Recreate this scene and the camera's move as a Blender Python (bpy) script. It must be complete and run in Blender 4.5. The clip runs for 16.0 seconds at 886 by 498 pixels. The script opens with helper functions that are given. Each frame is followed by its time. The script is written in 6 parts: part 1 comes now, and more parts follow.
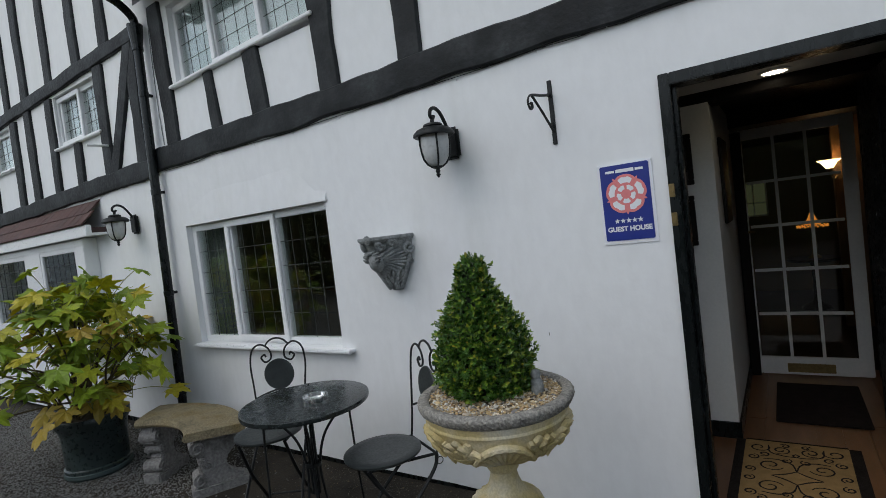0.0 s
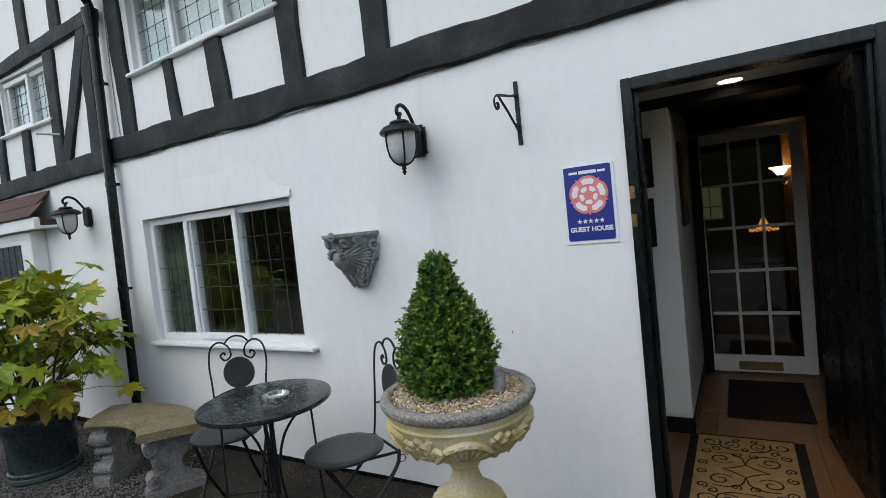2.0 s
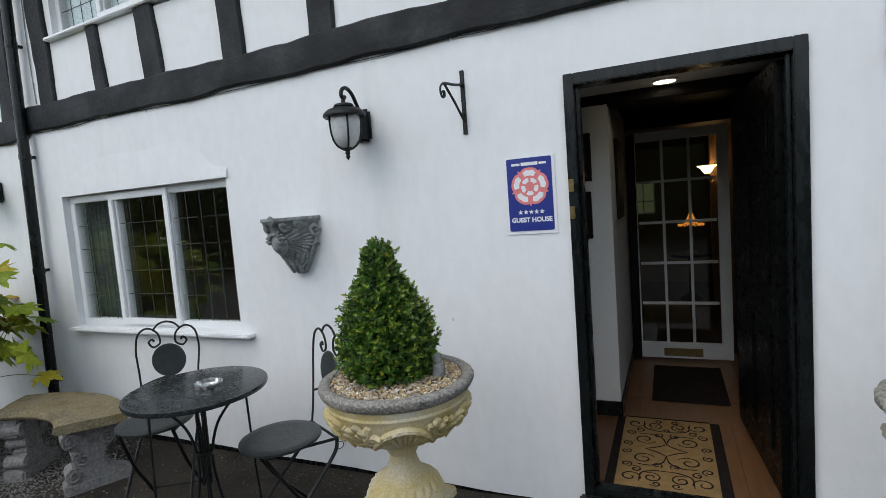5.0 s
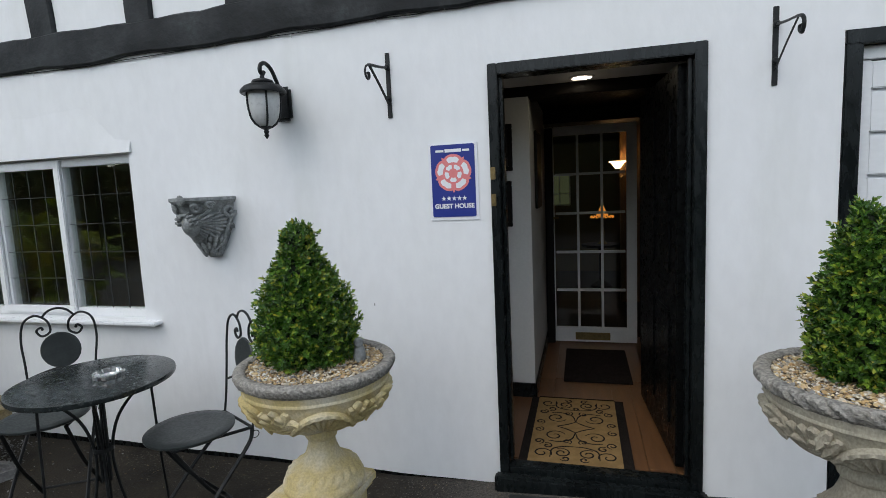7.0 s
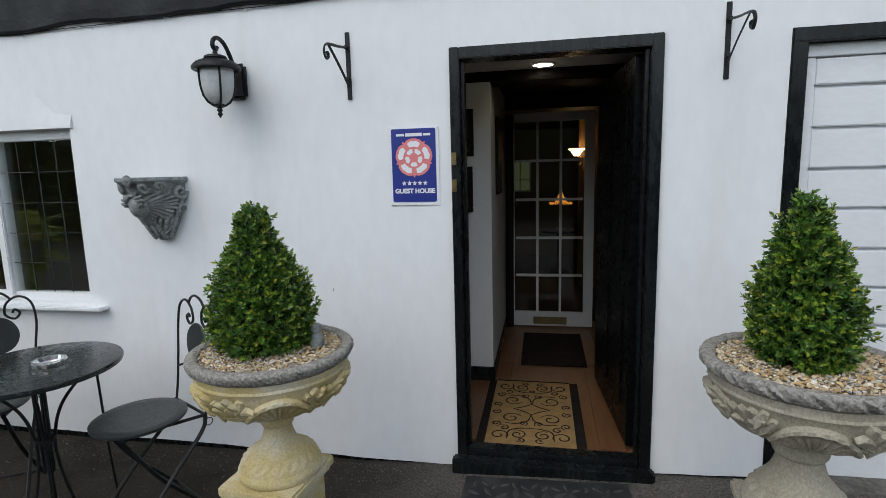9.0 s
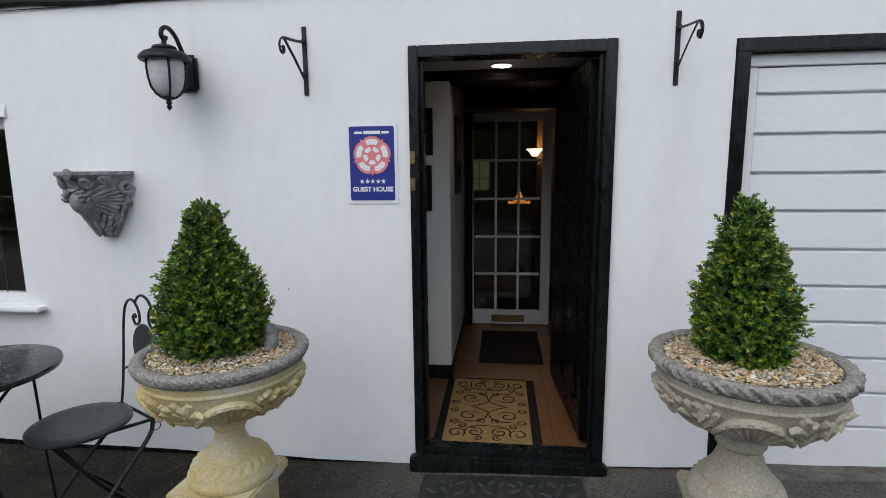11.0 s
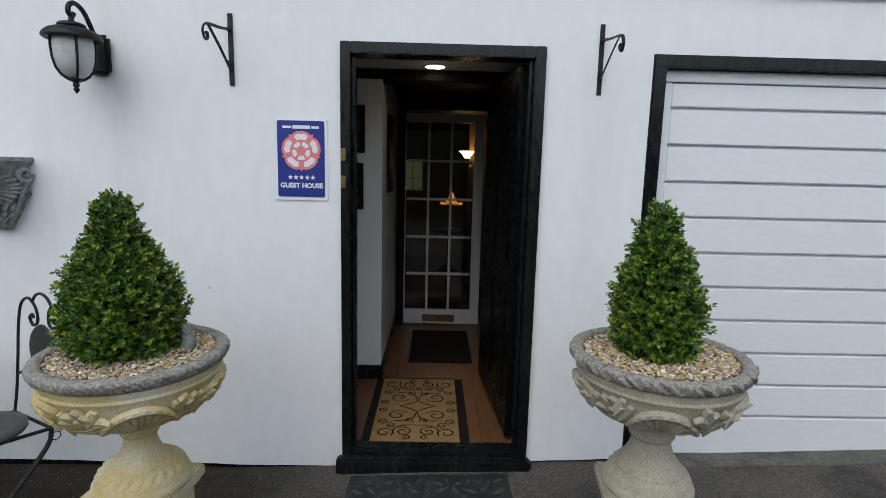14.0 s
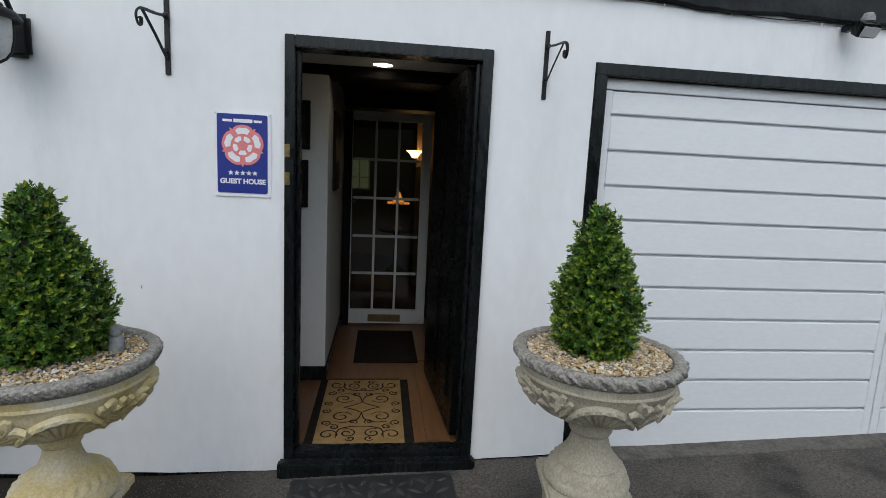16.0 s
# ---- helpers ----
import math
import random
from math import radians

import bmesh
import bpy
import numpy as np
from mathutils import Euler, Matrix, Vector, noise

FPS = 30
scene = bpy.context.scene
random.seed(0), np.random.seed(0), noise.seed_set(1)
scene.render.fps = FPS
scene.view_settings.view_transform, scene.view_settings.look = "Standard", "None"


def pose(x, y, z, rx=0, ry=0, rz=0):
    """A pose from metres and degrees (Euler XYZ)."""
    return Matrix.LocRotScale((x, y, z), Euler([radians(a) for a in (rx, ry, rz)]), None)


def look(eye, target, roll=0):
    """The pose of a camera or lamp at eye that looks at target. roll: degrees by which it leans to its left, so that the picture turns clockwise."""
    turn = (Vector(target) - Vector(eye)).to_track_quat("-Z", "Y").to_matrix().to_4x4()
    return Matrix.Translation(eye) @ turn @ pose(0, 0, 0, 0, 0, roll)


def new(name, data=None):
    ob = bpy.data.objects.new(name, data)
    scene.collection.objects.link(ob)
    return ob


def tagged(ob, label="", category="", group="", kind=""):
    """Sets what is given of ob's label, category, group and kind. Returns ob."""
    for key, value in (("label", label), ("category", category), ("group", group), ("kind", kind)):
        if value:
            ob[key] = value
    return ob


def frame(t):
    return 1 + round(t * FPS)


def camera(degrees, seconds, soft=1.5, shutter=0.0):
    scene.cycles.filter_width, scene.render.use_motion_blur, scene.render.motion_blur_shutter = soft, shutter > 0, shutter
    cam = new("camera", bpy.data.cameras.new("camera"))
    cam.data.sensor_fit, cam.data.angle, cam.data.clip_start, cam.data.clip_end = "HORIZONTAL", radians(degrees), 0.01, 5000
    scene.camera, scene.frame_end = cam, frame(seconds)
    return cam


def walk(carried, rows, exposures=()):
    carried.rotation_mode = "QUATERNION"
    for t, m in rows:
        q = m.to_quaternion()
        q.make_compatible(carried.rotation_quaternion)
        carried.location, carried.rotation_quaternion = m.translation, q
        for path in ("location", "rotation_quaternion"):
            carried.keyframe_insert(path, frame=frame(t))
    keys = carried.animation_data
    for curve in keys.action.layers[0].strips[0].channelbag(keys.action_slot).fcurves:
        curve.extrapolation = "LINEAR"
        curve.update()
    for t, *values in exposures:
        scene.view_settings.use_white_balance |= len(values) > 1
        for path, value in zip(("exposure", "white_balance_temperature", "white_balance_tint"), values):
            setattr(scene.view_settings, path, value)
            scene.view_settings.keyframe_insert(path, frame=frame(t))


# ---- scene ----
cam = camera(81.1, 16.0, soft=0.75)
PATH = [
    (0, (0.425, -2.557, 1.532), (-0.678, -0.89, 1.452), -6.9),
    (0.5, (0.428, -2.553, 1.53), (-0.646, -0.868, 1.447), -6.6),
    (1, (0.43, -2.55, 1.528), (-0.611, -0.844, 1.441), -6.3),
    (1.5, (0.433, -2.55, 1.531), (-0.586, -0.832, 1.436), -6.1),
    (2, (0.432, -2.553, 1.527), (-0.562, -0.821, 1.428), -6.0),
    (2.5, (0.436, -2.549, 1.531), (-0.527, -0.799, 1.423), -5.7),
    (3, (0.438, -2.546, 1.533), (-0.496, -0.782, 1.418), -5.5),
    (3.5, (0.439, -2.541, 1.529), (-0.459, -0.759, 1.408), -5.2),
    (4, (0.44, -2.545, 1.529), (-0.415, -0.742, 1.399), -4.8),
    (6.3, (0.435, -2.559, 1.523), (-0.214, -0.68, 1.299), -3.4),
    (6.5, (0.435, -2.559, 1.52), (-0.166, -0.665, 1.294), -3.1),
    (7, (0.436, -2.56, 1.511), (-0.086, -0.643, 1.282), -2.6),
    (7.5, (0.437, -2.558, 1.512), (-0.068, -0.638, 1.273), -2.5),
    (8, (0.436, -2.558, 1.511), (-0.036, -0.632, 1.25), -2.2),
    (8.5, (0.436, -2.554, 1.517), (0.002, -0.623, 1.235), -2.0),
    (9, (0.44, -2.552, 1.516), (0.064, -0.61, 1.221), -1.5),
    (9.5, (0.445, -2.551, 1.518), (0.123, -0.6, 1.219), -1.2),
    (12, (0.453, -2.548, 1.522), (0.281, -0.58, 1.214), -0.1),
    (12.5, (0.456, -2.549, 1.517), (0.32, -0.577, 1.212), 0.2),
    (13, (0.455, -2.549, 1.52), (0.37, -0.574, 1.213), 0.5),
    (13.5, (0.458, -2.548, 1.517), (0.431, -0.571, 1.213), 1.0),
    (14, (0.46, -2.549, 1.518), (0.495, -0.572, 1.214), 1.4),
    (14.5, (0.462, -2.548, 1.518), (0.552, -0.573, 1.216), 1.8),
    (15, (0.461, -2.546, 1.518), (0.609, -0.575, 1.217), 2.1),
    (15.5, (0.461, -2.547, 1.518), (0.656, -0.579, 1.219), 2.4),
    (16, (0.461, -2.547, 1.517), (0.701, -0.584, 1.22), 2.8),
]
EXPOSURES = [(t, e, 6500, 6.5) for t, e in ((0, 0.72), (0.5, 0.72), (1.5, 0.95), (2.0, 1.12), (2.5, 1.13), (4.0, 1.14), (16, 1.12))]
walk(cam, [(t, look(eye, target, roll)) for t, eye, target, roll in PATH], EXPOSURES)

# ---- light ----
SUN_EL, SUN_AZ = radians(52), radians(200)
world = bpy.data.worlds.new("overcast_sky")
scene.world = world
world.use_nodes = True
wn, wl = world.node_tree.nodes, world.node_tree.links
sky = wn.new("ShaderNodeTexSky")
sky.sky_type, sky.sun_disc, sky.sun_elevation, sky.sun_rotation = "NISHITA", False, SUN_EL, SUN_AZ
sky.air_density, sky.dust_density = 1.0, 1.5
cloud = wn.new("ShaderNodeHueSaturation")
cloud.inputs["Saturation"].default_value = 0.58
wl.new(sky.outputs["Color"], cloud.inputs["Color"])
wl.new(cloud.outputs["Color"], wn["Background"].inputs["Color"])
wn["Background"].inputs["Strength"].default_value = 0.11
sun = new("sun", bpy.data.lights.new("sun", "SUN"))
sun.data.energy, sun.data.angle, sun.data.color = 0.3, radians(90), (1.0, 0.98, 0.95)
sun.matrix_world = look((-3, -8, 14), (0, 0, 0))


# ---- materials ----
def mat(name, color, rough=0.6, metal=0.0, var=0.12, scale=6.0, fine=60.0, bump=0.15, spec=0.5, tint=None, tint_amount=0.0, random_tint=None, island=False, stretch=None):
    """A procedural surface: base colour varied at two scales, with fine relief. tint: the colour of stains; random_tint: colours picked per piece."""
    m = bpy.data.materials.new(name)
    m.use_nodes = True
    n, l = m.node_tree.nodes, m.node_tree.links
    p = n["Principled BSDF"]
    p.inputs["Roughness"].default_value, p.inputs["Metallic"].default_value = rough, metal
    p.inputs["Specular IOR Level"].default_value = spec
    co = n.new("ShaderNodeTexCoord")
    src = co.outputs["Object"]
    if stretch:
        mp = n.new("ShaderNodeMapping")
        mp.inputs["Scale"].default_value = stretch
        l.new(src, mp.inputs["Vector"])
        src = mp.outputs["Vector"]

    def noise_tex(s, detail):
        t = n.new("ShaderNodeTexNoise")
        t.inputs["Scale"].default_value, t.inputs["Detail"].default_value = s, detail
        l.new(src, t.inputs["Vector"])
        return t.outputs["Fac"]

    def mix(kind, fac, a, b):
        x = n.new("ShaderNodeMix")
        x.data_type, x.blend_type = "RGBA", kind
        for sock, v in ((0, fac), (6, a), (7, b)):
            if isinstance(v, (int, float)):
                x.inputs[sock].default_value = v
            elif isinstance(v, tuple):
                x.inputs[sock].default_value = (*v, 1) if len(v) == 3 else v
            else:
                l.new(v, x.inputs[sock])
        return x.outputs[2]

    def ramp(fac, a, b, lo=0.35, hi=0.65):
        r = n.new("ShaderNodeMapRange")
        r.inputs["From Min"].default_value, r.inputs["From Max"].default_value = lo, hi
        r.inputs["To Min"].default_value, r.inputs["To Max"].default_value = a, b
        l.new(fac, r.inputs["Value"])
        return r.outputs["Result"]

    big, small = noise_tex(scale, 4), noise_tex(fine, 3)
    base = tuple(color)
    if random_tint:
        if island:
            r = n.new("ShaderNodeNewGeometry").outputs["Random Per Island"]
        else:
            r = n.new("ShaderNodeObjectInfo").outputs["Random"]
        cr = n.new("ShaderNodeValToRGB")
        cols = [color, *random_tint]
        cr.color_ramp.elements[0].color = (*cols[0], 1)
        cr.color_ramp.elements[1].color = (*cols[-1], 1)
        for i, c in enumerate(cols[1:-1], 1):
            e = cr.color_ramp.elements.new(i / (len(cols) - 1))
            e.color = (*c, 1)
        l.new(r, cr.inputs["Fac"])
        base = cr.outputs["Color"]
    c = base
    if tint:
        c = mix("MIX", ramp(big, 0.0, tint_amount, 0.45, 0.72), c, tint)
    v = mix("MIX", ramp(big, 0, 1, 0.3, 0.7), (1 - var,) * 3, (1 + var * 0.4,) * 3)
    c = mix("MULTIPLY", 1.0, c, v)
    v2 = mix("MIX", ramp(small, 0, 1), (1 - var * 0.7,) * 3, (1 + var * 0.3,) * 3)
    c = mix("MULTIPLY", 1.0, c, v2)
    l.new(c, p.inputs["Base Color"])
    l.new(ramp(small, max(rough - 0.08, 0.02), min(rough + 0.1, 1)), p.inputs["Roughness"])
    if bump:
        b = n.new("ShaderNodeBump")
        b.inputs["Strength"].default_value, b.inputs["Distance"].default_value = bump, 0.01
        l.new(small, b.inputs["Height"])
        l.new(b.outputs["Normal"], p.inputs["Normal"])
    return m


def glass(name, tint=(0.9, 0.95, 0.93)):
    m = bpy.data.materials.new(name)
    m.use_nodes = True
    p = m.node_tree.nodes["Principled BSDF"]
    p.inputs["Base Color"].default_value = (*tint, 1)
    p.inputs["Roughness"].default_value, p.inputs["Transmission Weight"].default_value, p.inputs["IOR"].default_value = 0.01, 1.0, 1.45
    return m


def glow(name, color, strength):
    m = bpy.data.materials.new(name)
    m.use_nodes = True
    p = m.node_tree.nodes["Principled BSDF"]
    p.inputs["Base Color"].default_value = (*color, 1)
    p.inputs["Emission Color"].default_value = (*color, 1)
    p.inputs["Emission Strength"].default_value = strength
    return m


RENDER = mat("white_render", (0.79, 0.80, 0.81), 0.8, var=0.035, scale=1.1, fine=16, bump=0.3, spec=0.25, tint=(0.68, 0.69, 0.665), tint_amount=0.3, stretch=(1, 1, 0.55))
rn, rl_ = RENDER.node_tree.nodes, RENDER.node_tree.links
r_old = rn["Principled BSDF"].inputs["Base Color"].links[0].from_socket
r_co, r_mp, r_no, r_mr, r_mx = (rn.new("ShaderNode" + k) for k in ("TexCoord", "Mapping", "TexNoise", "MapRange", "Mix"))
r_mp.inputs["Scale"].default_value = (2.6, 1.0, 0.4)
rl_.new(r_co.outputs["Object"], r_mp.inputs["Vector"])
rl_.new(r_mp.outputs["Vector"], r_no.inputs["Vector"])
r_no.inputs["Scale"].default_value, r_no.inputs["Detail"].default_value, r_no.inputs["Roughness"].default_value = 1.0, 5.0, 0.6
for k_, v_ in (("From Min", 0.54), ("From Max", 0.76), ("To Min", 0.0), ("To Max", 0.36)):
    r_mr.inputs[k_].default_value = v_
rl_.new(r_no.outputs["Fac"], r_mr.inputs["Value"])
r_mx.data_type, r_mx.blend_type = "RGBA", "MULTIPLY"
rl_.new(r_mr.outputs["Result"], r_mx.inputs[0])
rl_.new(r_old, r_mx.inputs[6])
r_mx.inputs[7].default_value = (0.80, 0.81, 0.76, 1)
rl_.new(r_mx.outputs[2], rn["Principled BSDF"].inputs["Base Color"])
INNER_WALL = mat("inner_white_wall", (0.72, 0.71, 0.68), 0.7, var=0.05, scale=2, bump=0.08)
TIMBER = mat("black_timber", (0.014, 0.016, 0.018), 0.6, var=0.5, scale=4, fine=40, bump=0.35, spec=0.25, tint=(0.045, 0.05, 0.052), tint_amount=0.6)
GLOSS_BLACK = mat("black_gloss_paint", (0.0055, 0.0075, 0.008), 0.26, var=0.2, scale=5, fine=34, bump=0.05, spec=0.3, tint=(0.014, 0.018, 0.018), tint_amount=0.5, stretch=(1, 1, 0.3))
DOOR_BLACK = mat("black_door_paint", (0.004, 0.0045, 0.0045), 0.3, var=0.3, scale=4, fine=30, bump=0.0, spec=0.12)
IRON = mat("black_iron", (0.010, 0.0115, 0.0125), 0.45, 0.0, var=0.3, scale=20, fine=120, bump=0.2, spec=0.3, tint=(0.026, 0.029, 0.029), tint_amount=0.5)
TABLE_PAINT = mat("dark_green_grey_metal", (0.014, 0.019, 0.02), 0.2, 0.0, var=0.35, scale=9, fine=50, bump=0.03, tint=(0.03, 0.036, 0.036), tint_amount=0.7)
SEAT_PAINT = mat("grey_green_seat_metal", (0.024, 0.03, 0.031), 0.36, var=0.2, scale=9, fine=80, bump=0.05, tint=(0.045, 0.052, 0.051), tint_amount=0.6)
UPVC = mat("white_plastic", (0.80, 0.81, 0.82), 0.35, var=0.03, scale=3, bump=0.02, tint=(0.62, 0.63, 0.6), tint_amount=0.25)
GARAGE = mat("white_steel_door", (0.76, 0.78, 0.80), 0.38, var=0.04, scale=1.5, bump=0.04, tint=(0.64, 0.66, 0.66), tint_amount=0.3, stretch=(0.4, 1, 1))
PANE = glass("window_glass")
LEAD = mat("lead_came", (0.04, 0.043, 0.045), 0.6, 0.2, var=0.2, bump=0.1)
CURTAIN = mat("grey_curtain", (0.17, 0.19, 0.19), 0.9, var=0.15, scale=4)
# darker than such walls are: the rooms' dimness is put into this colour
ROOM_DARK = mat("shade_toned_room_wall", (0.15, 0.125, 0.085), 0.8, var=0.1, scale=2)
# blind, made paler to carry the sky's reflection in the upper panes
NET = mat("pale_blind_and_sky_sheen", (0.7, 0.72, 0.75), 0.9, var=0.1, scale=3)
TILE = mat("brown_roof_tile", (0.085, 0.04, 0.033), 0.75, var=0.3, scale=8, bump=0.4, random_tint=[(0.11, 0.05, 0.04), (0.06, 0.032, 0.028)])
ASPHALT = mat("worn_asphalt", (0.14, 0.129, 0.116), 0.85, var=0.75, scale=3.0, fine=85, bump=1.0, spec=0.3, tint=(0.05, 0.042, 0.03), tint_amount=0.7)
GRAVEL = mat("grey_gravel", (0.2, 0.205, 0.2), 0.85, var=0.3, scale=40, fine=160, bump=0.5, random_tint=[(0.26, 0.26, 0.25), (0.13, 0.133, 0.13), (0.22, 0.215, 0.19), (0.165, 0.165, 0.16)], island=True)
GRIT = mat("brown_grit", (0.09, 0.08, 0.065), 0.85, var=0.3, scale=40, fine=160, bump=0.5, random_tint=[(0.16, 0.145, 0.12), (0.05, 0.045, 0.04), (0.12, 0.1, 0.075), (0.22, 0.2, 0.17)], island=True)
CONCRETE = mat("old_concrete", (0.14, 0.13, 0.115), 0.9, var=0.5, scale=9, fine=45, bump=0.9, tint=(0.08, 0.078, 0.06), tint_amount=0.6)
WOOD_FLOOR = mat("oak_floor", (0.15, 0.07, 0.03), 0.38, var=0.25, scale=4, fine=40, bump=0.08, random_tint=[(0.19, 0.092, 0.04), (0.12, 0.056, 0.024)], stretch=(6, 1, 1))
# dark wood; on hall walls, ceilings and far floor the black stands for shade
DARK_WOOD = mat("dark_wood_and_hall_shade", (0.009, 0.007, 0.006), 0.5, var=0.3, scale=5, bump=0.05, spec=0.15)
BRASS = mat("aged_brass", (0.3, 0.22, 0.1), 0.4, 0.9, var=0.2, scale=15, bump=0.08)
DOOR_WHITE = mat("white_gloss_paint", (0.74, 0.74, 0.73), 0.4, var=0.05, bump=0.05)
FOLIAGE_FAR = mat("hedge_green", (0.08, 0.11, 0.025), 0.6, var=0.3, scale=2, random_tint=[(0.14, 0.17, 0.035), (0.05, 0.075, 0.016), (0.2, 0.18, 0.04)], island=True)


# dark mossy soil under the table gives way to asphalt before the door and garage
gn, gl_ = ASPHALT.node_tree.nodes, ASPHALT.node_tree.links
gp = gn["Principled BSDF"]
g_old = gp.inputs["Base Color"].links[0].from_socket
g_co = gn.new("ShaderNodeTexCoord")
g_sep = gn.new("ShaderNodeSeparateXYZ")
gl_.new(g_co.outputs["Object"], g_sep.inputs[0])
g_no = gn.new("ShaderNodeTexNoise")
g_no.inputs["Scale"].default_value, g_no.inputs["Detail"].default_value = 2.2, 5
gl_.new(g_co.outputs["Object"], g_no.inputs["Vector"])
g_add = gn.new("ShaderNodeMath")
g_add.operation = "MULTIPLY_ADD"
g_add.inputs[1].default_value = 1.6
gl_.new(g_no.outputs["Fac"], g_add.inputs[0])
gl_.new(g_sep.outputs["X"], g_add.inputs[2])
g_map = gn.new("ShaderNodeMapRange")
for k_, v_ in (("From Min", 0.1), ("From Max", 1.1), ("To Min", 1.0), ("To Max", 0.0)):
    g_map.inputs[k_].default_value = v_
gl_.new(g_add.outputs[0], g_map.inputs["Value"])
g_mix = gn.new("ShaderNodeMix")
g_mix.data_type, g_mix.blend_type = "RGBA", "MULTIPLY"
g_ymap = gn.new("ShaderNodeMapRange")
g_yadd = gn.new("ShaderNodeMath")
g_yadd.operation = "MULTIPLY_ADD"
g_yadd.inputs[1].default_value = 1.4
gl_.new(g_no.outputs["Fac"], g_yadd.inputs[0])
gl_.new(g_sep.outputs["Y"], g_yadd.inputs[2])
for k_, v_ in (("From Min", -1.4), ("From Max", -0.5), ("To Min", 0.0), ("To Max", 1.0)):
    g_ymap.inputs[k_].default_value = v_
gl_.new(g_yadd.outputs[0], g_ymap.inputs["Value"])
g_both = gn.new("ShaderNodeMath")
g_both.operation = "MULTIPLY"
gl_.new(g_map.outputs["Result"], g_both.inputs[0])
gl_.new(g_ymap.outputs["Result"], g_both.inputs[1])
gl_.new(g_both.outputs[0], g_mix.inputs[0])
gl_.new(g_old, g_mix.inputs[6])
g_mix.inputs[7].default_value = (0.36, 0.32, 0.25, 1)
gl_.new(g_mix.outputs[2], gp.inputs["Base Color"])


# ---- builders ----
def part(name, bm, material, parent=None, label="", smooth=False):
    me = bpy.data.meshes.new(name)
    bm.normal_update()
    bm.to_mesh(me)
    bm.free()
    for mm in material if isinstance(material, (list, tuple)) else [material]:
        me.materials.append(mm)
    if smooth:
        for f in me.polygons:
            f.use_smooth = True
        me.set_sharp_from_angle(angle=radians(38))
    ob = new(name, me)
    ob.parent = parent
    if label:
        ob["label"] = label
    return ob


def piece(name, me, m, parent):
    ob = new(name, me)
    ob.parent = parent
    ob.matrix_local = m
    return ob


def thing(name, m, label, category, group=""):
    ob = new(name)
    ob.empty_display_size = 0.1
    ob.matrix_world = m
    return tagged(ob, label, category, group)


def box(bm, x0, x1, y0, y1, z0, z1, bevel=0.0, m=None):
    r = bmesh.ops.create_cube(bm, size=1.0)
    vs = r["verts"]
    for v in vs:
        v.co = Vector(((x0 + x1) / 2 + v.co.x * (x1 - x0), (y0 + y1) / 2 + v.co.y * (y1 - y0), (z0 + z1) / 2 + v.co.z * (z1 - z0)))
    if bevel:
        es = list({e for v in vs for e in v.link_edges})
        vs = list({v for f in bmesh.ops.bevel(bm, geom=es, offset=bevel, segments=2, affect="EDGES")["faces"] for v in f.verts} | {v for v in vs if v.is_valid})
    if m is not None:
        bmesh.ops.transform(bm, matrix=m, verts=vs)
    return bm


def boxed(*a, **k):
    return box(bmesh.new(), *a, **k)


def lathe(bm, profile, segs=40, centre=(0, 0, 0), wobble=None):
    """A surface of revolution from (radius, height) pairs."""
    rings = []
    for r, z in profile:
        if r < 1e-5:
            rings.append([bm.verts.new((centre[0], centre[1], centre[2] + z))])
        else:
            ring = []
            for i in range(segs):
                a = 2 * math.pi * i / segs
                q = r + (wobble(a, r, z) if wobble else 0)
                ring.append(bm.verts.new((centre[0] + q * math.cos(a), centre[1] + q * math.sin(a), centre[2] + z)))
            rings.append(ring)
    for a, b in zip(rings, rings[1:]):
        for i in range(segs):
            j = (i + 1) % segs
            q = [a[i % len(a)], a[j % len(a)], b[j % len(b)], b[i % len(b)]]
            q = list(dict.fromkeys(q))
            if len(q) > 2:
                bm.faces.new(q)
    return bm


def tube(bm, pts, r, sides=8, taper=None, flat=None):
    """A rod swept along points; taper: the radius at the end; flat: squashes the section in one direction."""
    pts = [Vector(p) for p in pts]
    rings, last = [], None
    for i, p in enumerate(pts):
        d = (pts[min(i + 1, len(pts) - 1)] - pts[max(i - 1, 0)]).normalized()
        if last is None:
            u = d.orthogonal().normalized()
        else:
            u = (last - d * last.dot(d)).normalized()
        last = u
        w = d.cross(u)
        q = r if taper is None else r + (taper - r) * i / max(len(pts) - 1, 1)
        rings.append([bm.verts.new(p + q * (math.cos(a) * u + (flat or 1) * math.sin(a) * w)) for a in [2 * math.pi * k / sides for k in range(sides)]])
    for a, b in zip(rings, rings[1:]):
        for i in range(sides):
            j = (i + 1) % sides
            bm.faces.new((a[i], a[j], b[j], b[i]))
    bm.faces.new(rings[0][::-1])
    bm.faces.new(rings[-1])
    return bm


def spline(pts, n=8):
    """Points on a smooth curve through pts."""
    P = [Vector(p) for p in pts]
    P = [2 * P[0] - P[1], *P, 2 * P[-1] - P[-2]]
    out = []
    for i in range(1, len(P) - 2):
        for k in range(n):
            t = k / n
            a, b, c, d = P[i - 1 : i + 3]
            out.append(0.5 * (2 * b + (c - a) * t + (2 * a - 5 * b + 4 * c - d) * t * t + (3 * b - a - 3 * c + d) * t ** 3))
    out.append(P[-2])
    return out


def scroll(cx, cz, r0, r1, a0, turns, n=26):
    """A spiral in the x-z plane, from radius r0 to r1, starting at angle a0 degrees."""
    return [(cx + (r0 + (r1 - r0) * i / n) * math.cos(radians(a0) + 2 * math.pi * turns * i / n), 0, cz + (r0 + (r1 - r0) * i / n) * math.sin(radians(a0) + 2 * math.pi * turns * i / n)) for i in range(n + 1)]


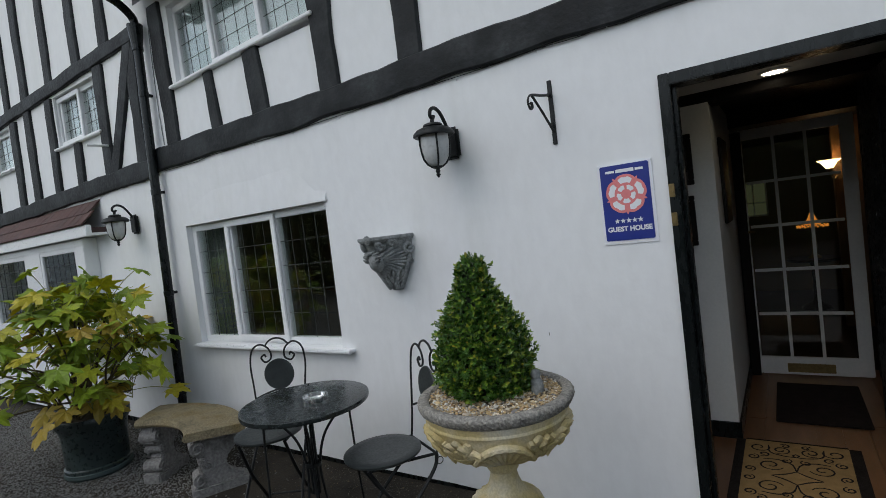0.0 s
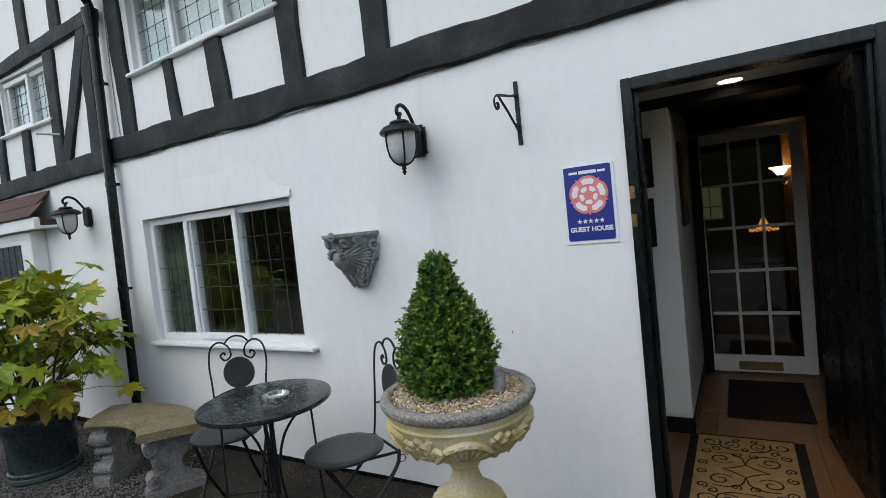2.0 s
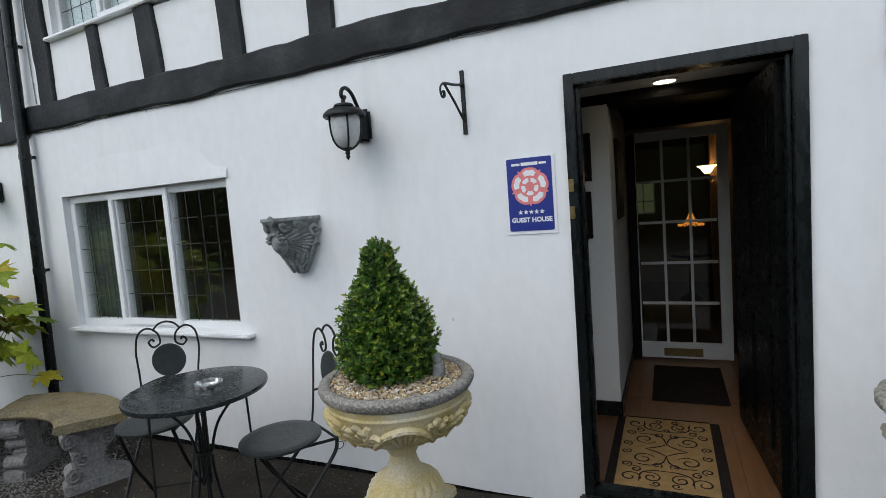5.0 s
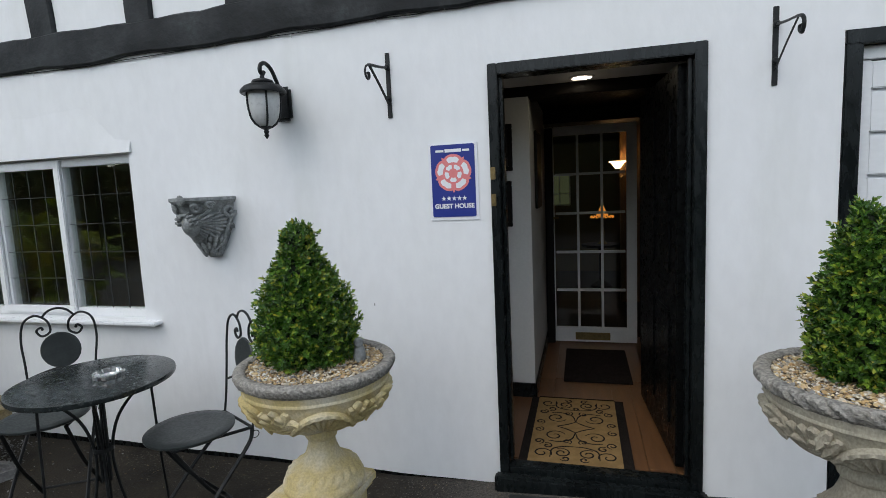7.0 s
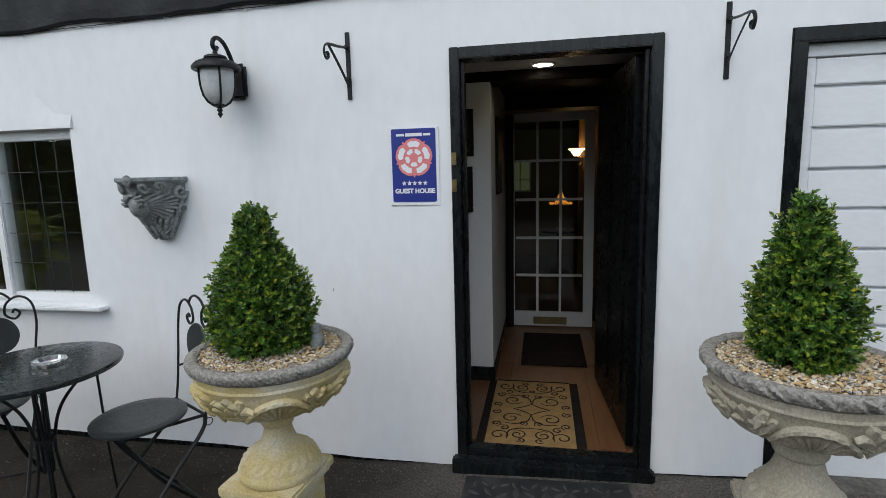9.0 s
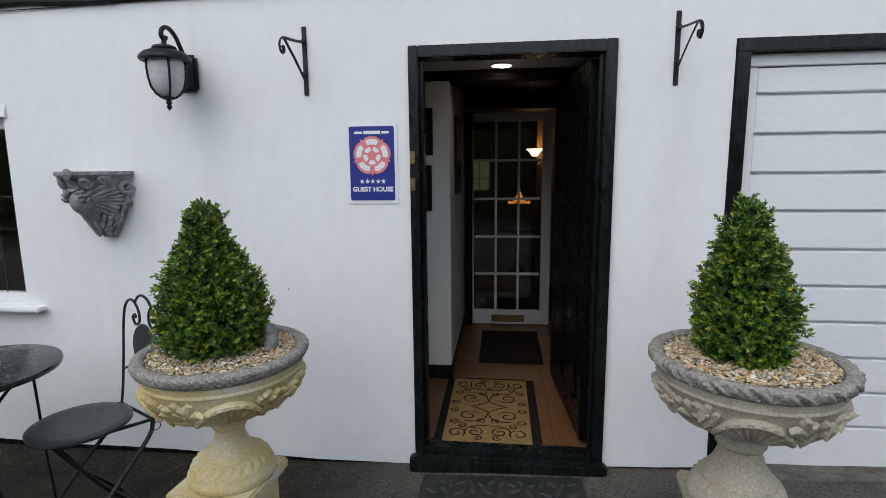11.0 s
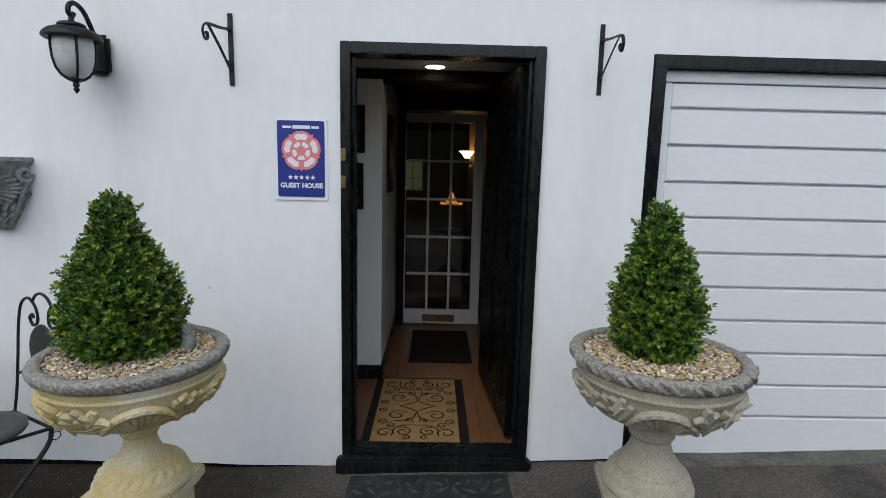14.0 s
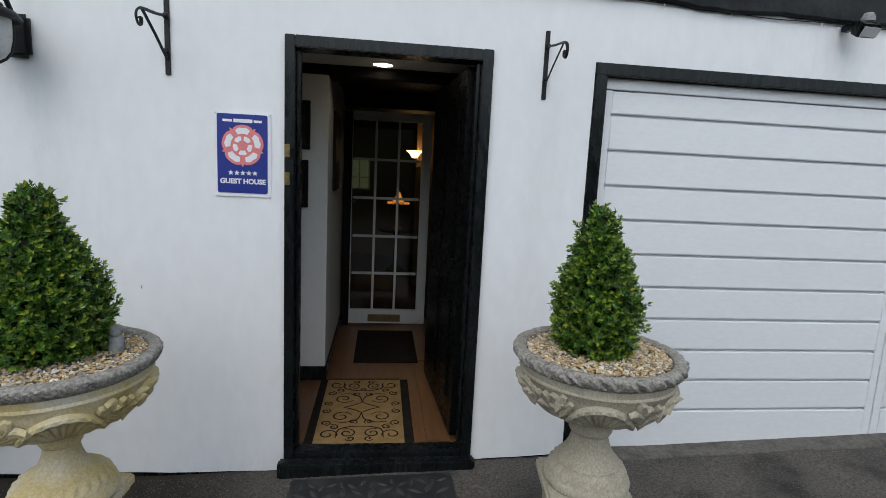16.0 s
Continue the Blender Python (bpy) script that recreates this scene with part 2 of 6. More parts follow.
def cuts(lo, hi, stops, step):
    out = []
    marks = sorted({lo, hi, *[s for s in stops if lo < s < hi]})
    for a, b in zip(marks, marks[1:]):
        k = max(1, round((b - a) / step))
        out += [a + (b - a) * i / k for i in range(k)]
    return out + [hi]


def wall_mesh(x0, x1, z0, z1, depth, openings, step=0.14, rough=0.006, foot=None):
    """A thick wall in the x-z plane with its face near y = 0 and holes through it. foot: gives the height of its lower edge."""
    bm = bmesh.new()
    xs = cuts(x0, x1, [v for o in openings for v in o[:2]], step)
    zs = cuts(z0, z1, [v for o in openings for v in o[2:]], step)
    front, back = {}, {}

    def vert(store, i, j, y):
        if (i, j) not in store:
            x, z = xs[i], zs[j]
            if foot and j == 0:
                z = foot(x)
            dy = rough * (noise.noise((x * 1.1, 3.1, z * 1.1)) + 0.5 * noise.noise((x * 4, 7.7, z * 4))) if y == 0 else 0
            store[i, j] = bm.verts.new((x, y + dy, z))
        return store[i, j]

    def solid(i, j):
        if not (0 <= i < len(xs) - 1 and 0 <= j < len(zs) - 1):
            return False
        cx, cz = (xs[i] + xs[i + 1]) / 2, (zs[j] + zs[j + 1]) / 2
        return not any(a < cx < b and c < cz < d for a, b, c, d in openings)

    for i in range(len(xs) - 1):
        for j in range(len(zs) - 1):
            if not solid(i, j):
                continue
            q = [(i, j), (i + 1, j), (i + 1, j + 1), (i, j + 1)]
            bm.faces.new([vert(front, *k, 0) for k in q])
            bm.faces.new([vert(back, *k, depth) for k in reversed(q)])
            for (di, dj), (a, b) in (((0, -1), (0, 1)), ((1, 0), (1, 2)), ((0, 1), (2, 3)), ((-1, 0), (3, 0))):
                if not solid(i + di, j + dj):
                    bm.faces.new([vert(front, *q[b], 0), vert(front, *q[a], 0), vert(back, *q[a], depth), vert(back, *q[b], depth)])
    return bm


def timber(a, b, width, thick=0.045, face=-0.03, wob=0.012, seed=0, bow=None):
    """A hand-hewn timber lying on the wall from a to b (x, z), its edges wavering. bow: lifts it along x."""
    bm = bmesh.new()
    A, B = Vector((a[0], 0, a[1])), Vector((b[0], 0, b[1]))
    d = (B - A).normalized()
    u = Vector((0, 1, 0)).cross(d)
    n = max(4, int((B - A).length / 0.09))
    rings = []
    for i in range(n + 1):
        c = A + (B - A) * i / n
        if bow:
            c.z += bow(c.x)
        s = i * 0.09 * 2.2 + seed * 13.7
        e0 = width / 2 + wob * noise.noise((s, 1.3, seed)) + wob * 0.5 * noise.noise((s * 3.1, 9.3, seed))
        e1 = width / 2 + wob * noise.noise((s, 5.9, seed)) + wob * 0.5 * noise.noise((s * 3.3, 2.3, seed))
        f = face + 0.004 * noise.noise((s, 8.8, seed))
        k = min(0.01, width * 0.12)
        prof = [(-e0, f + thick), (-e0, f + k), (-e0 + k, f), (-e0 * 0.3, f - 0.002 + 0.003 * noise.noise((s * 2, 0.2, seed))), (e1 * 0.4, f - 0.002 + 0.003 * noise.noise((s * 2, 4.2, seed))), (e1 - k, f), (e1, f + k), (e1, f + thick)]
        rings.append([bm.verts.new(c + u * w + Vector((0, y, 0))) for w, y in prof])
    for p, q in zip(rings, rings[1:]):
        for i in range(8):
            j = (i + 1) % 8
            bm.faces.new((p[i], q[i], q[j], p[j]))
    bm.faces.new(rings[0])
    bm.faces.new(rings[-1][::-1])
    bmesh.ops.recalc_face_normals(bm, faces=bm.faces)
    return bm


# ---- ground ----
def ground_z(x, y):
    """The forecourt climbs gently to the right."""
    g = -0.072
    g += 0.0425 * min(max(x + 0.6, 0), 0.8) + 0.0306 * min(max(x - 0.2, 0), 1.6) + 0.036 * min(max(x - 1.8, 0), 2.7)
    return g + 0.006 * noise.noise((x * 1.3, y * 1.3, 0)) + 0.0025 * noise.noise((x * 6, y * 6, 2))


def foot_z(x):
    return (-0.052 - 0.008 * max(x, -4) if x < 0 else -0.052 + 0.046 * min(x, 4.5)) + 0.006 * noise.noise((x * 3, 0, 5)) + 0.004 * noise.noise((x * 11, 2, 5))


gb = bmesh.new()
gx = cuts(-400, 400, [-60, -12, -7, 5, 12, 60], 60)
gx = sorted({*[v for v in gx if abs(v) > 12], *[-12 + 0.1 * i for i in range(241)]})
gy = sorted({*[-400, -200, -100, -50, -25, -12, -8, -6, -5, 2, 12, 50, 200, 400], *[-4 + 0.1 * i for i in range(42)]})
grid = [[gb.verts.new((x, y, ground_z(x, y))) for y in gy] for x in gx]
for a, b in zip(grid, grid[1:]):
    for j in range(len(gy) - 1):
        gb.faces.new((a[j], b[j], b[j + 1], a[j + 1]))
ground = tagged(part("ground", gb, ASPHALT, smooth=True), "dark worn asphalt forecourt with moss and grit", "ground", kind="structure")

# concrete strip before the garage
kb = bmesh.new()
kx = [1.56 + 0.04 * i for i in range(100)]
rows_k = []
for x in kx:
    e = 0.055 + 0.022 * noise.noise((x * 3, 1, 1)) + 0.012 * noise.noise((x * 9, 1, 4))
    z = 0.022 + 0.037 * (x - 1.8)
    rows_k.append([kb.verts.new(c) for c in ((x, -0.14 + e, z - 0.05), (x, -0.13 + e, z - 0.004), (x, -0.11 + e, z + 0.004 * noise.noise((x * 5, 2, 2))), (x, 0.12, z), (x, 0.12, z - 0.05))])
for a, b in zip(rows_k, rows_k[1:]):
    for j in range(4):
        kb.faces.new((a[j], b[j], b[j + 1], a[j + 1]))
kb.faces.new(rows_k[0][::-1]), kb.faces.new(rows_k[-1])
tagged(part("kerb", kb, CONCRETE), "rough grey concrete strip along the garage", "kerb", kind="structure")

# ---- facade ----
WIN = (-3.90, -2.19, 0.79, 1.815)
UPWIN = (-3.75, -2.09, 2.995, 3.66)
DOOR = (0.0, 0.972, -0.2, 2.10)
GAR = (1.483, 5.0, -0.2, 2.082)
wall = tagged(part("wall_front", wall_mesh(-4.25, 6.5, -0.06, 3.83, 0.28, [WIN, UPWIN, DOOR, GAR], foot=foot_z), RENDER, smooth=False), "white rendered cottage wall with black timbers above", "wall", kind="structure")
LWIN, LWIN2 = (-6.10, -5.10, 2.895, 3.45), (-8.75, -7.45, 2.90, 3.40)
wall_left = tagged(part("wall_gable", wall_mesh(-12.0, -4.25, -0.06, 6.2, 0.28, [LWIN, LWIN2, (-8.8, -5.62, 0.5, 1.8)], step=0.2, foot=foot_z), RENDER), "white rendered gable wall with close black timber studs", "wall", kind="structure")
for w in (wall, wall_left):
    for f in w.data.polygons:
        f.use_smooth = True
    w.data.set_sharp_from_angle(angle=radians(30))

lip = bmesh.new()
lv_ = []
for i in range(25):
    x = -3.93 + 1.765 * i / 24
    o = (0.015 + 0.003 * noise.noise((x * 3, 2, 2))) * min(1, 0.05 + i / 8)
    k = min(1, (24 - i) / 5)
    lv_.append([lip.verts.new(c) for c in ((x, 0.012, 1.816), (x, -o, 1.8155), (x, -o - 0.0005, 1.84), (x, 0.008 - (0.85 * o + 0.008) * k, 1.90), (x, 0.009 - (0.55 * o + 0.008) * k, 2.0), (x, 0.010 - (0.2 * o + 0.007) * k, 2.13), (x, 0.011, 2.28))])
for p, q in zip(lv_, lv_[1:]):
    for j in range(7):
        lip.faces.new((p[j], p[(j + 1) % 7], q[(j + 1) % 7], q[j]))
lip.faces.new(lv_[0]), lip.faces.new(lv_[-1][::-1])
bmesh.ops.recalc_face_normals(lip, faces=lip.faces[:])
part("window_lip", lip, RENDER, wall, smooth=True)

# black strip, set back, between the wall's lower edge and the ground
dp = bmesh.new()
for a, b in ((-12, -0.02), (0.99, 1.45)):
    n_seg = max(2, int((b - a) / 0.25))
    ring = []
    for i in range(n_seg + 1):
        x = a + (b - a) * i / n_seg
        ring.append([dp.verts.new(c) for c in ((x, 0.012, ground_z(x, 0) - 0.05), (x, 0.012, foot_z(x) + 0.004), (x, 0.2, foot_z(x) + 0.004), (x, 0.2, ground_z(x, 0) - 0.05))])
    for p, q in zip(ring, ring[1:]):
        for j in range(3):
            dp.faces.new((p[j], q[j], q[j + 1], p[j + 1]))
tagged(part("plinth_course", dp, GLOSS_BLACK), "black recessed strip under the white wall", "plinth", kind="structure")

# right section: beam and posts


def beam_bow(x):
    """The long beam has crept upwards over the door."""
    return 0.036 * math.exp(-(((x - 0.3) / 1.9) ** 2)) - 0.014 * min(1, max(0, (x - 2) / 1.5))


part("beam", timber((-4.2, 2.435), (6.5, 2.465), 0.19, face=-0.035, wob=0.022, seed=1, bow=beam_bow), TIMBER, wall, "long black hand-hewn beam")
for i, (xa, xb, top) in enumerate(((-4.0, -3.80, 3.72), (-3.335, -3.20, 2.985), (-2.82, -2.63, 3.005), (-2.11, -1.91, 3.72), (-1.44, -1.25, 3.72))):
    c, wd = (xa + xb) / 2, (xb - xa)
    part("post", timber((c + 0.02, 2.53), (c - 0.02, top), wd * 0.92, face=-0.028, wob=0.02, seed=10 + i), TIMBER, wall)
# left section
part("beam", timber((-12, 2.25), (-4.2, 2.385), 0.17, face=-0.035, wob=0.02, seed=2), TIMBER, wall_left)
part("beam", timber((-12, 3.36), (-4.3, 3.60), 0.14, face=-0.04, wob=0.014, seed=3), TIMBER, wall_left)
LOW = [(-9.9, 0.18, 3.4), (-9.2, 0.18, 3.4), (-8.85, 0.16, 3.4), (-8.1, 0.15, 2.86), (-7.27, 0.2, 3.42), (-6.81, 0.2, 5.6), (-6.23, 0.18, 3.45), (-5.67, 0.16, 2.90), (-5.04, 0.2, 3.5), (-4.41, 0.19, 3.6)]
for i, (x, wd, top) in enumerate(LOW):
    part("post", timber((x, 2.40), (x + 0.02, top), wd * 0.9, face=-0.028, wob=0.02, seed=30 + i), TIMBER, wall_left)
for i, x in enumerate((-9.4, -8.7, -8.0, -7.35, -6.12, -5.44, -4.84)):
    part("post", timber((x, 3.55), (x + 0.03, 5.6), 0.16, face=-0.028, wob=0.018, seed=50 + i), TIMBER, wall_left)
part("brace", timber((-4.93, 2.45), (-4.38, 3.56), 0.15, face=-0.032, wob=0.01, seed=61), TIMBER, wall_left)
part("beam", timber((-12, 5.5), (-4.3, 5.6), 0.16, face=-0.04, wob=0.014, seed=4), TIMBER, wall_left)


# ---- windows ----
def casement_window(name, x0, x1, z0, z1, lights, y=0.05, bars=(3, 5), open_light=None, label="", curtain=None, back=ROOM_DARK, depth=1.6, sill=(0.03, 0.12, 0.07, 0.026)):
    """A white framed window of several lights with leaded glass, and the dim room behind it."""
    w = tagged(new(name), label, "window", kind="structure")
    fr, fw = bmesh.new(), 0.055
    for a, b, c, d in ((x0, x1, z0, z0 + fw), (x0, x1, z1 - fw, z1), (x0, x0 + fw, z0 + fw, z1 - fw), (x1 - fw, x1, z0 + fw, z1 - fw)):
        box(fr, a, b, y, y + 0.065, c, d, 0.004)
    edges = [x0 + (x1 - x0) * v for v in lights]
    for e in edges[1:-1]:
        box(fr, e - 0.03, e + 0.03, y, y + 0.065, z0 + fw, z1 - fw, 0.004)
    part("window_frame", fr, UPVC, w)
    for k, (a, b) in enumerate(zip(edges, edges[1:])):
        ia, ib = a + (fw if k == 0 else 0.03), b - (fw if k == len(edges) - 2 else 0.03)
        ja, jb, c, d = ia, ib, z0 + fw, z1 - fw
        if k == open_light:
            sb = bmesh.new()
            sa, sbx, sc, sd = a - 0.035, b + 0.030, z0 + 0.02, z1 - 0.012
            q = 0.075 if b - a < 0.52 and z1 - z0 > 0.9 else 0.05
            for p in ((sa, sbx, sc, sc + q), (sa, sbx, sd - q, sd), (sa, sa + q, sc + q, sd - q), (sbx - q, sbx, sc + q, sd - q)):
                box(sb, p[0], p[1], y - 0.022, y - 0.002, p[2], p[3], 0.005)
            part("sash", sb, UPVC, w)
            ja, jb, c, d = sa + q, sbx - q, sc + q, sd - q
        gl = part("pane", boxed(ja - 0.004, jb + 0.004, y + 0.02, y + 0.026, c - 0.004, d + 0.004), PANE, w)
        gl.visible_shadow = False
        gl = part("inner_pane", boxed(ja - 0.004, jb + 0.004, y + 0.040, y + 0.046, c - 0.004, d + 0.004), PANE, w)
        gl.visible_shadow = False
        ld = bmesh.new()
        for i in range(1, bars[0] + 1):
            xx = ja + (jb - ja) * i / (bars[0] + 1)
            box(ld, xx - 0.0018, xx + 0.0018, y + 0.016, y + 0.0195, c, d)
        for i in range(1, bars[1] + 1):
            zz = c + (d - c) * i / (bars[1] + 1)
            box(ld, ja, jb, y + 0.0145, y + 0.018, zz - 0.0018, zz + 0.0018)
        part("lead_lattice", ld, LEAD, w)
    part("window_sill", boxed(x0 - sill[0], x1 + sill[1], -sill[2], y + 0.02, z0 - sill[3], z0 - 0.001, 0.006), UPVC, w)
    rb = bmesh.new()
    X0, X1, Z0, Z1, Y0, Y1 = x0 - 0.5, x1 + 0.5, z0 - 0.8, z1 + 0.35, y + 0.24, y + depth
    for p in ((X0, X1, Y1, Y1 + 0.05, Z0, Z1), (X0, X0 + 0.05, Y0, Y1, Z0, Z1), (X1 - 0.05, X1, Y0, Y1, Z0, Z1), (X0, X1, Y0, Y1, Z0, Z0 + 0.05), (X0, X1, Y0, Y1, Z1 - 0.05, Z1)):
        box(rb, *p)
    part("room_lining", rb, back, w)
    for (ca, cb) in curtain or ():
        cbm = bmesh.new()
        nn = 40
        prev = None
        for i in range(nn + 1):
            xx = ca + (cb - ca) * i / nn
            yy = y + (0.13 if back is ROOM_DARK else 0.07) + 0.018 * math.sin(i * 1.1)
            cur = [cbm.verts.new((xx, yy + t, zz)) for t, zz in ((0, z0 - 0.02), (0, z1), (0.004, z1), (0.004, z0 - 0.02))]
            if prev:
                for j in range(4):
                    cbm.faces.new((prev[j], cur[j], cur[(j + 1) % 4], prev[(j + 1) % 4]))
            prev = cur
        part("curtain", cbm, CURTAIN if back is ROOM_DARK else NET, w, smooth=True)
    return w


casement_window("window_1", *WIN, (0, 0.305, 0.637, 1), bars=(3, 4), open_light=1, label="white three-light window with leaded glass and grey curtain", curtain=[(-3.88, -3.60)])
w2 = casement_window("window_2", *UPWIN, sill=(0.04, 0.04, 0.05, 0.026), lights=(0, 0.315, 0.66, 1), bars=(3, 3), open_light=1, label="white upper window with leaded panes, pale blind toned for the sky's reflection", curtain=[(-3.74, -2.10)], back=NET)
# the old upper window has settled towards the pipe
w2.matrix_world = pose(-3.78, 0, 2.97) @ pose(0, 0, 0, 0, -2.2, 0) @ pose(3.78, 0, -2.97)
part("window_packing", boxed(-3.74, -2.10, 0.12, 0.2, 2.96, 3.11), RENDER, wall)
casement_window("window_3", *LWIN, sill=(0.04, 0.04, 0.05, 0.026), lights=(0, 0.5, 1), bars=(3, 3), open_light=0, label="small white two-light window between timber studs", curtain=[(-6.05, -5.15)], back=NET)
casement_window("window_4", *LWIN2, sill=(0.04, 0.04, 0.05, 0.026), lights=(0, 0.5, 1), bars=(3, 3), open_light=0, label="small white two-light window between timber studs", curtain=[(-8.7, -7.5)], back=NET)

rlamp = thing("table_lamp", pose(-3.05, 1.15, 0.04), "tall lit lamp with an amber shade behind the leaded window", "lamp")
part("stand", lathe(bmesh.new(), [(0, 0), (0.13, 0), (0.12, 0.02), (0.02, 0.05), (0.015, 1.34), (0, 1.34)], 16), IRON, rlamp, smooth=True)
part("shade", lathe(bmesh.new(), [(0.12, 1.30), (0.07, 1.45), (0.066, 1.45), (0.116, 1.30), (0.12, 1.30)], 24), glow("lamp_shade_glow", (1.0, 0.42, 0.12), 0.5), rlamp, "glowing amber shade", smooth=True)

# ---- bay on the left ----
bay = tagged(new("bay_window"), "white bay window under a brown tiled lean-to roof", "bay window", kind="structure")
BX0, BX1, BY = -9.0, -5.56, -0.14
bw = bmesh.new()
box(bw, BX0, BX1, BY, -0.004, -0.03, 0.86, 0.01)
box(bw, BX1 - 0.03, BX1, BY, -0.004, 0.86, 1.87, 0.006)
part("wall", bw, RENDER, bay)
bf = bmesh.new()
for a, b in ((-5.76, -5.592), (-7.13, -6.70), (-8.5, -8.3)):
    box(bf, a, b, BY + 0.005, BY + 0.08, 0.93, 1.80, 0.006)
box(bf, BX0, -5.592, BY + 0.003, BY + 0.085, 0.862, 0.93, 0.004)
box(bf, BX0, -5.592, BY + 0.003, BY + 0.085, 1.80, 1.87, 0.004)
part("window_frame", bf, UPVC, bay)
for a, b in ((-6.70, -5.76), (-8.3, -7.13)):
    g = part("pane", boxed(a, b, BY + 0.04, BY + 0.046, 0.93, 1.80), PANE, bay)
    g.visible_shadow = False
    ca = bmesh.new()
    for p in ((a, b, 0.93, 0.985), (a, b, 1.75, 1.80), (a, a + 0.05, 0.985, 1.75), (b - 0.05, b, 0.985, 1.75)):
        box(ca, p[0], p[1], BY + 0.01, BY + 0.036, p[2], p[3], 0.004)
    part("sash", ca, UPVC, bay)
    ld = bmesh.new()
    for i in range(1, 7):
        xx = a + (b - a) * i / 7
        box(ld, xx - 0.004, xx + 0.004, BY + 0.034, BY + 0.039, 0.93, 1.80)
    for i in range(1, 5):
        zz = 0.93 + 0.87 * i / 5
        box(ld, a, b, BY + 0.033, BY + 0.038, zz - 0.004, zz + 0.004)
    part("lead_lattice", ld, LEAD, bay)
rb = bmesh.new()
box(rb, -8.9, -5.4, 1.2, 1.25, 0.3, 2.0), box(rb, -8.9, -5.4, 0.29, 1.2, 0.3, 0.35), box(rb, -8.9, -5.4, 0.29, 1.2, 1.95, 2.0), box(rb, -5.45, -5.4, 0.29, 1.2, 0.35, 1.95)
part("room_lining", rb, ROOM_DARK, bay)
part("fascia", boxed(BX0, -5.27, BY - 0.07, BY - 0.02, 1.875, 1.985, 0.006), UPVC, bay)
part("soffit", boxed(BX0, -5.28, BY - 0.02, -0.004, 1.88, 1.905), UPVC, bay)
tile_me = bpy.data.meshes.new("tile")
tb = boxed(-0.082, 0.082, 0, 0.19, 0, 0.014, 0.003)
tb.to_mesh(tile_me), tb.free()
tile_me.materials.append(TILE)
broof = part("roof", boxed(BX0, -5.30, BY - 0.06, -0.004, 1.906, 1.96), TILE, bay)
slope = math.degrees(math.atan2(0.23, 0.22))
for r in range(2):
    for i in range(22):
        x = -5.385 - 0.168 * i - (0.08 if r else 0)
        y = BY - 0.085 + 0.105 * r
        piece("tile", tile_me, pose(x, y, 1.985 + 0.112 * r + 0.008 * (r == 1), slope, 0, 0.6 * math.sin(i * 5.1)), broof)

# ---- eaves ----
rf = bmesh.new()
box(rf, -4.1, 6.5, -0.32, 0.3, 3.83, 3.89)
tagged(part("eaves", rf, TIMBER), "black eaves boards of the lower roof", "eaves", kind="structure")
gt = bmesh.new()
tube(gt, [(-4.12, -0.36, 3.80), (6.5, -0.36, 3.81)], 0.05, 10)
tagged(part("gutter", gt, GLOSS_BLACK, smooth=True), "black plastic eaves gutter", "gutter", kind="structure")
roof_b = bmesh.new()
for q in (((-4.2, -0.4, 3.87), (6.6, -0.4, 3.87), (6.6, 3.2, 6.35), (-4.2, 3.2, 6.35)),):
    f1 = [roof_b.verts.new(c) for c in q]
    f2 = [roof_b.verts.new(Vector(c) + Vector((0, -0.05, 0.07))) for c in q]
    roof_b.faces.new(f1[::-1]), roof_b.faces.new(f2)
    for i in range(4):
        roof_b.faces.new((f1[i], f1[(i + 1) % 4], f2[(i + 1) % 4], f2[i]))
tagged(part("roof", roof_b, TILE), "brown tiled cottage roof", "roof", kind="structure")
roof_c = bmesh.new()
q = ((-12.2, -0.35, 6.2), (-4.1, -0.35, 6.2), (-4.1, 3.2, 8.4), (-12.2, 3.2, 8.4))
f1 = [roof_c.verts.new(c) for c in q]
f2 = [roof_c.verts.new(Vector(c) + Vector((0, -0.05, 0.07))) for c in q]
roof_c.faces.new(f1[::-1]), roof_c.faces.new(f2)
for i in range(4):
    roof_c.faces.new((f1[i], f1[(i + 1) % 4], f2[(i + 1) % 4], f2[i]))
tagged(part("roof", roof_c, TILE), "brown tiled gable roof", "roof", kind="structure")
sides = bmesh.new()
box(sides, 6.4, 6.5, 0.28, 6.5, -0.2, 3.8), box(sides, -12.0, -11.9, 0.28, 6.5, -0.2, 6.2), box(sides, -12.0, 6.5, 6.4, 6.5, -0.2, 6.2)
box(sides, -4.35, -4.25, 0.28, 6.4, 3.78, 6.2)
tagged(part("wall_back", sides, RENDER), "plain white outer walls of the house", "wall", kind="structure")

# ---- drainpipe ----
pipe = thing("drainpipe", pose(-4.17, -0.075, 0), "black cast drainpipe with hopper on the white wall", "drainpipe")
part("pipe", tube(bmesh.new(), [(0.045 - 0.10 * (3.4 - z) / 3.4, 0, z) for z in (-0.07, 0.8, 1.6, 2.4, 3.4)], 0.038, 14), GLOSS_BLACK, pipe, smooth=True)
part("hopper", lathe(bmesh.new(), [(0.0, 3.38), (0.045, 3.38), (0.045, 3.42), (0.06, 3.55), (0.064, 3.60), (0.056, 3.60), (0.0, 3.58)], 16, (0.045, 0, 0)), GLOSS_BLACK, pipe)
part("swan_neck", tube(bmesh.new(), spline([(0.045, 0, 3.56), (0.045, -0.01, 3.66), (0.055, -0.12, 3.75), (0.06, -0.26, 3.80)]), 0.035, 10), GLOSS_BLACK, pipe, smooth=True)
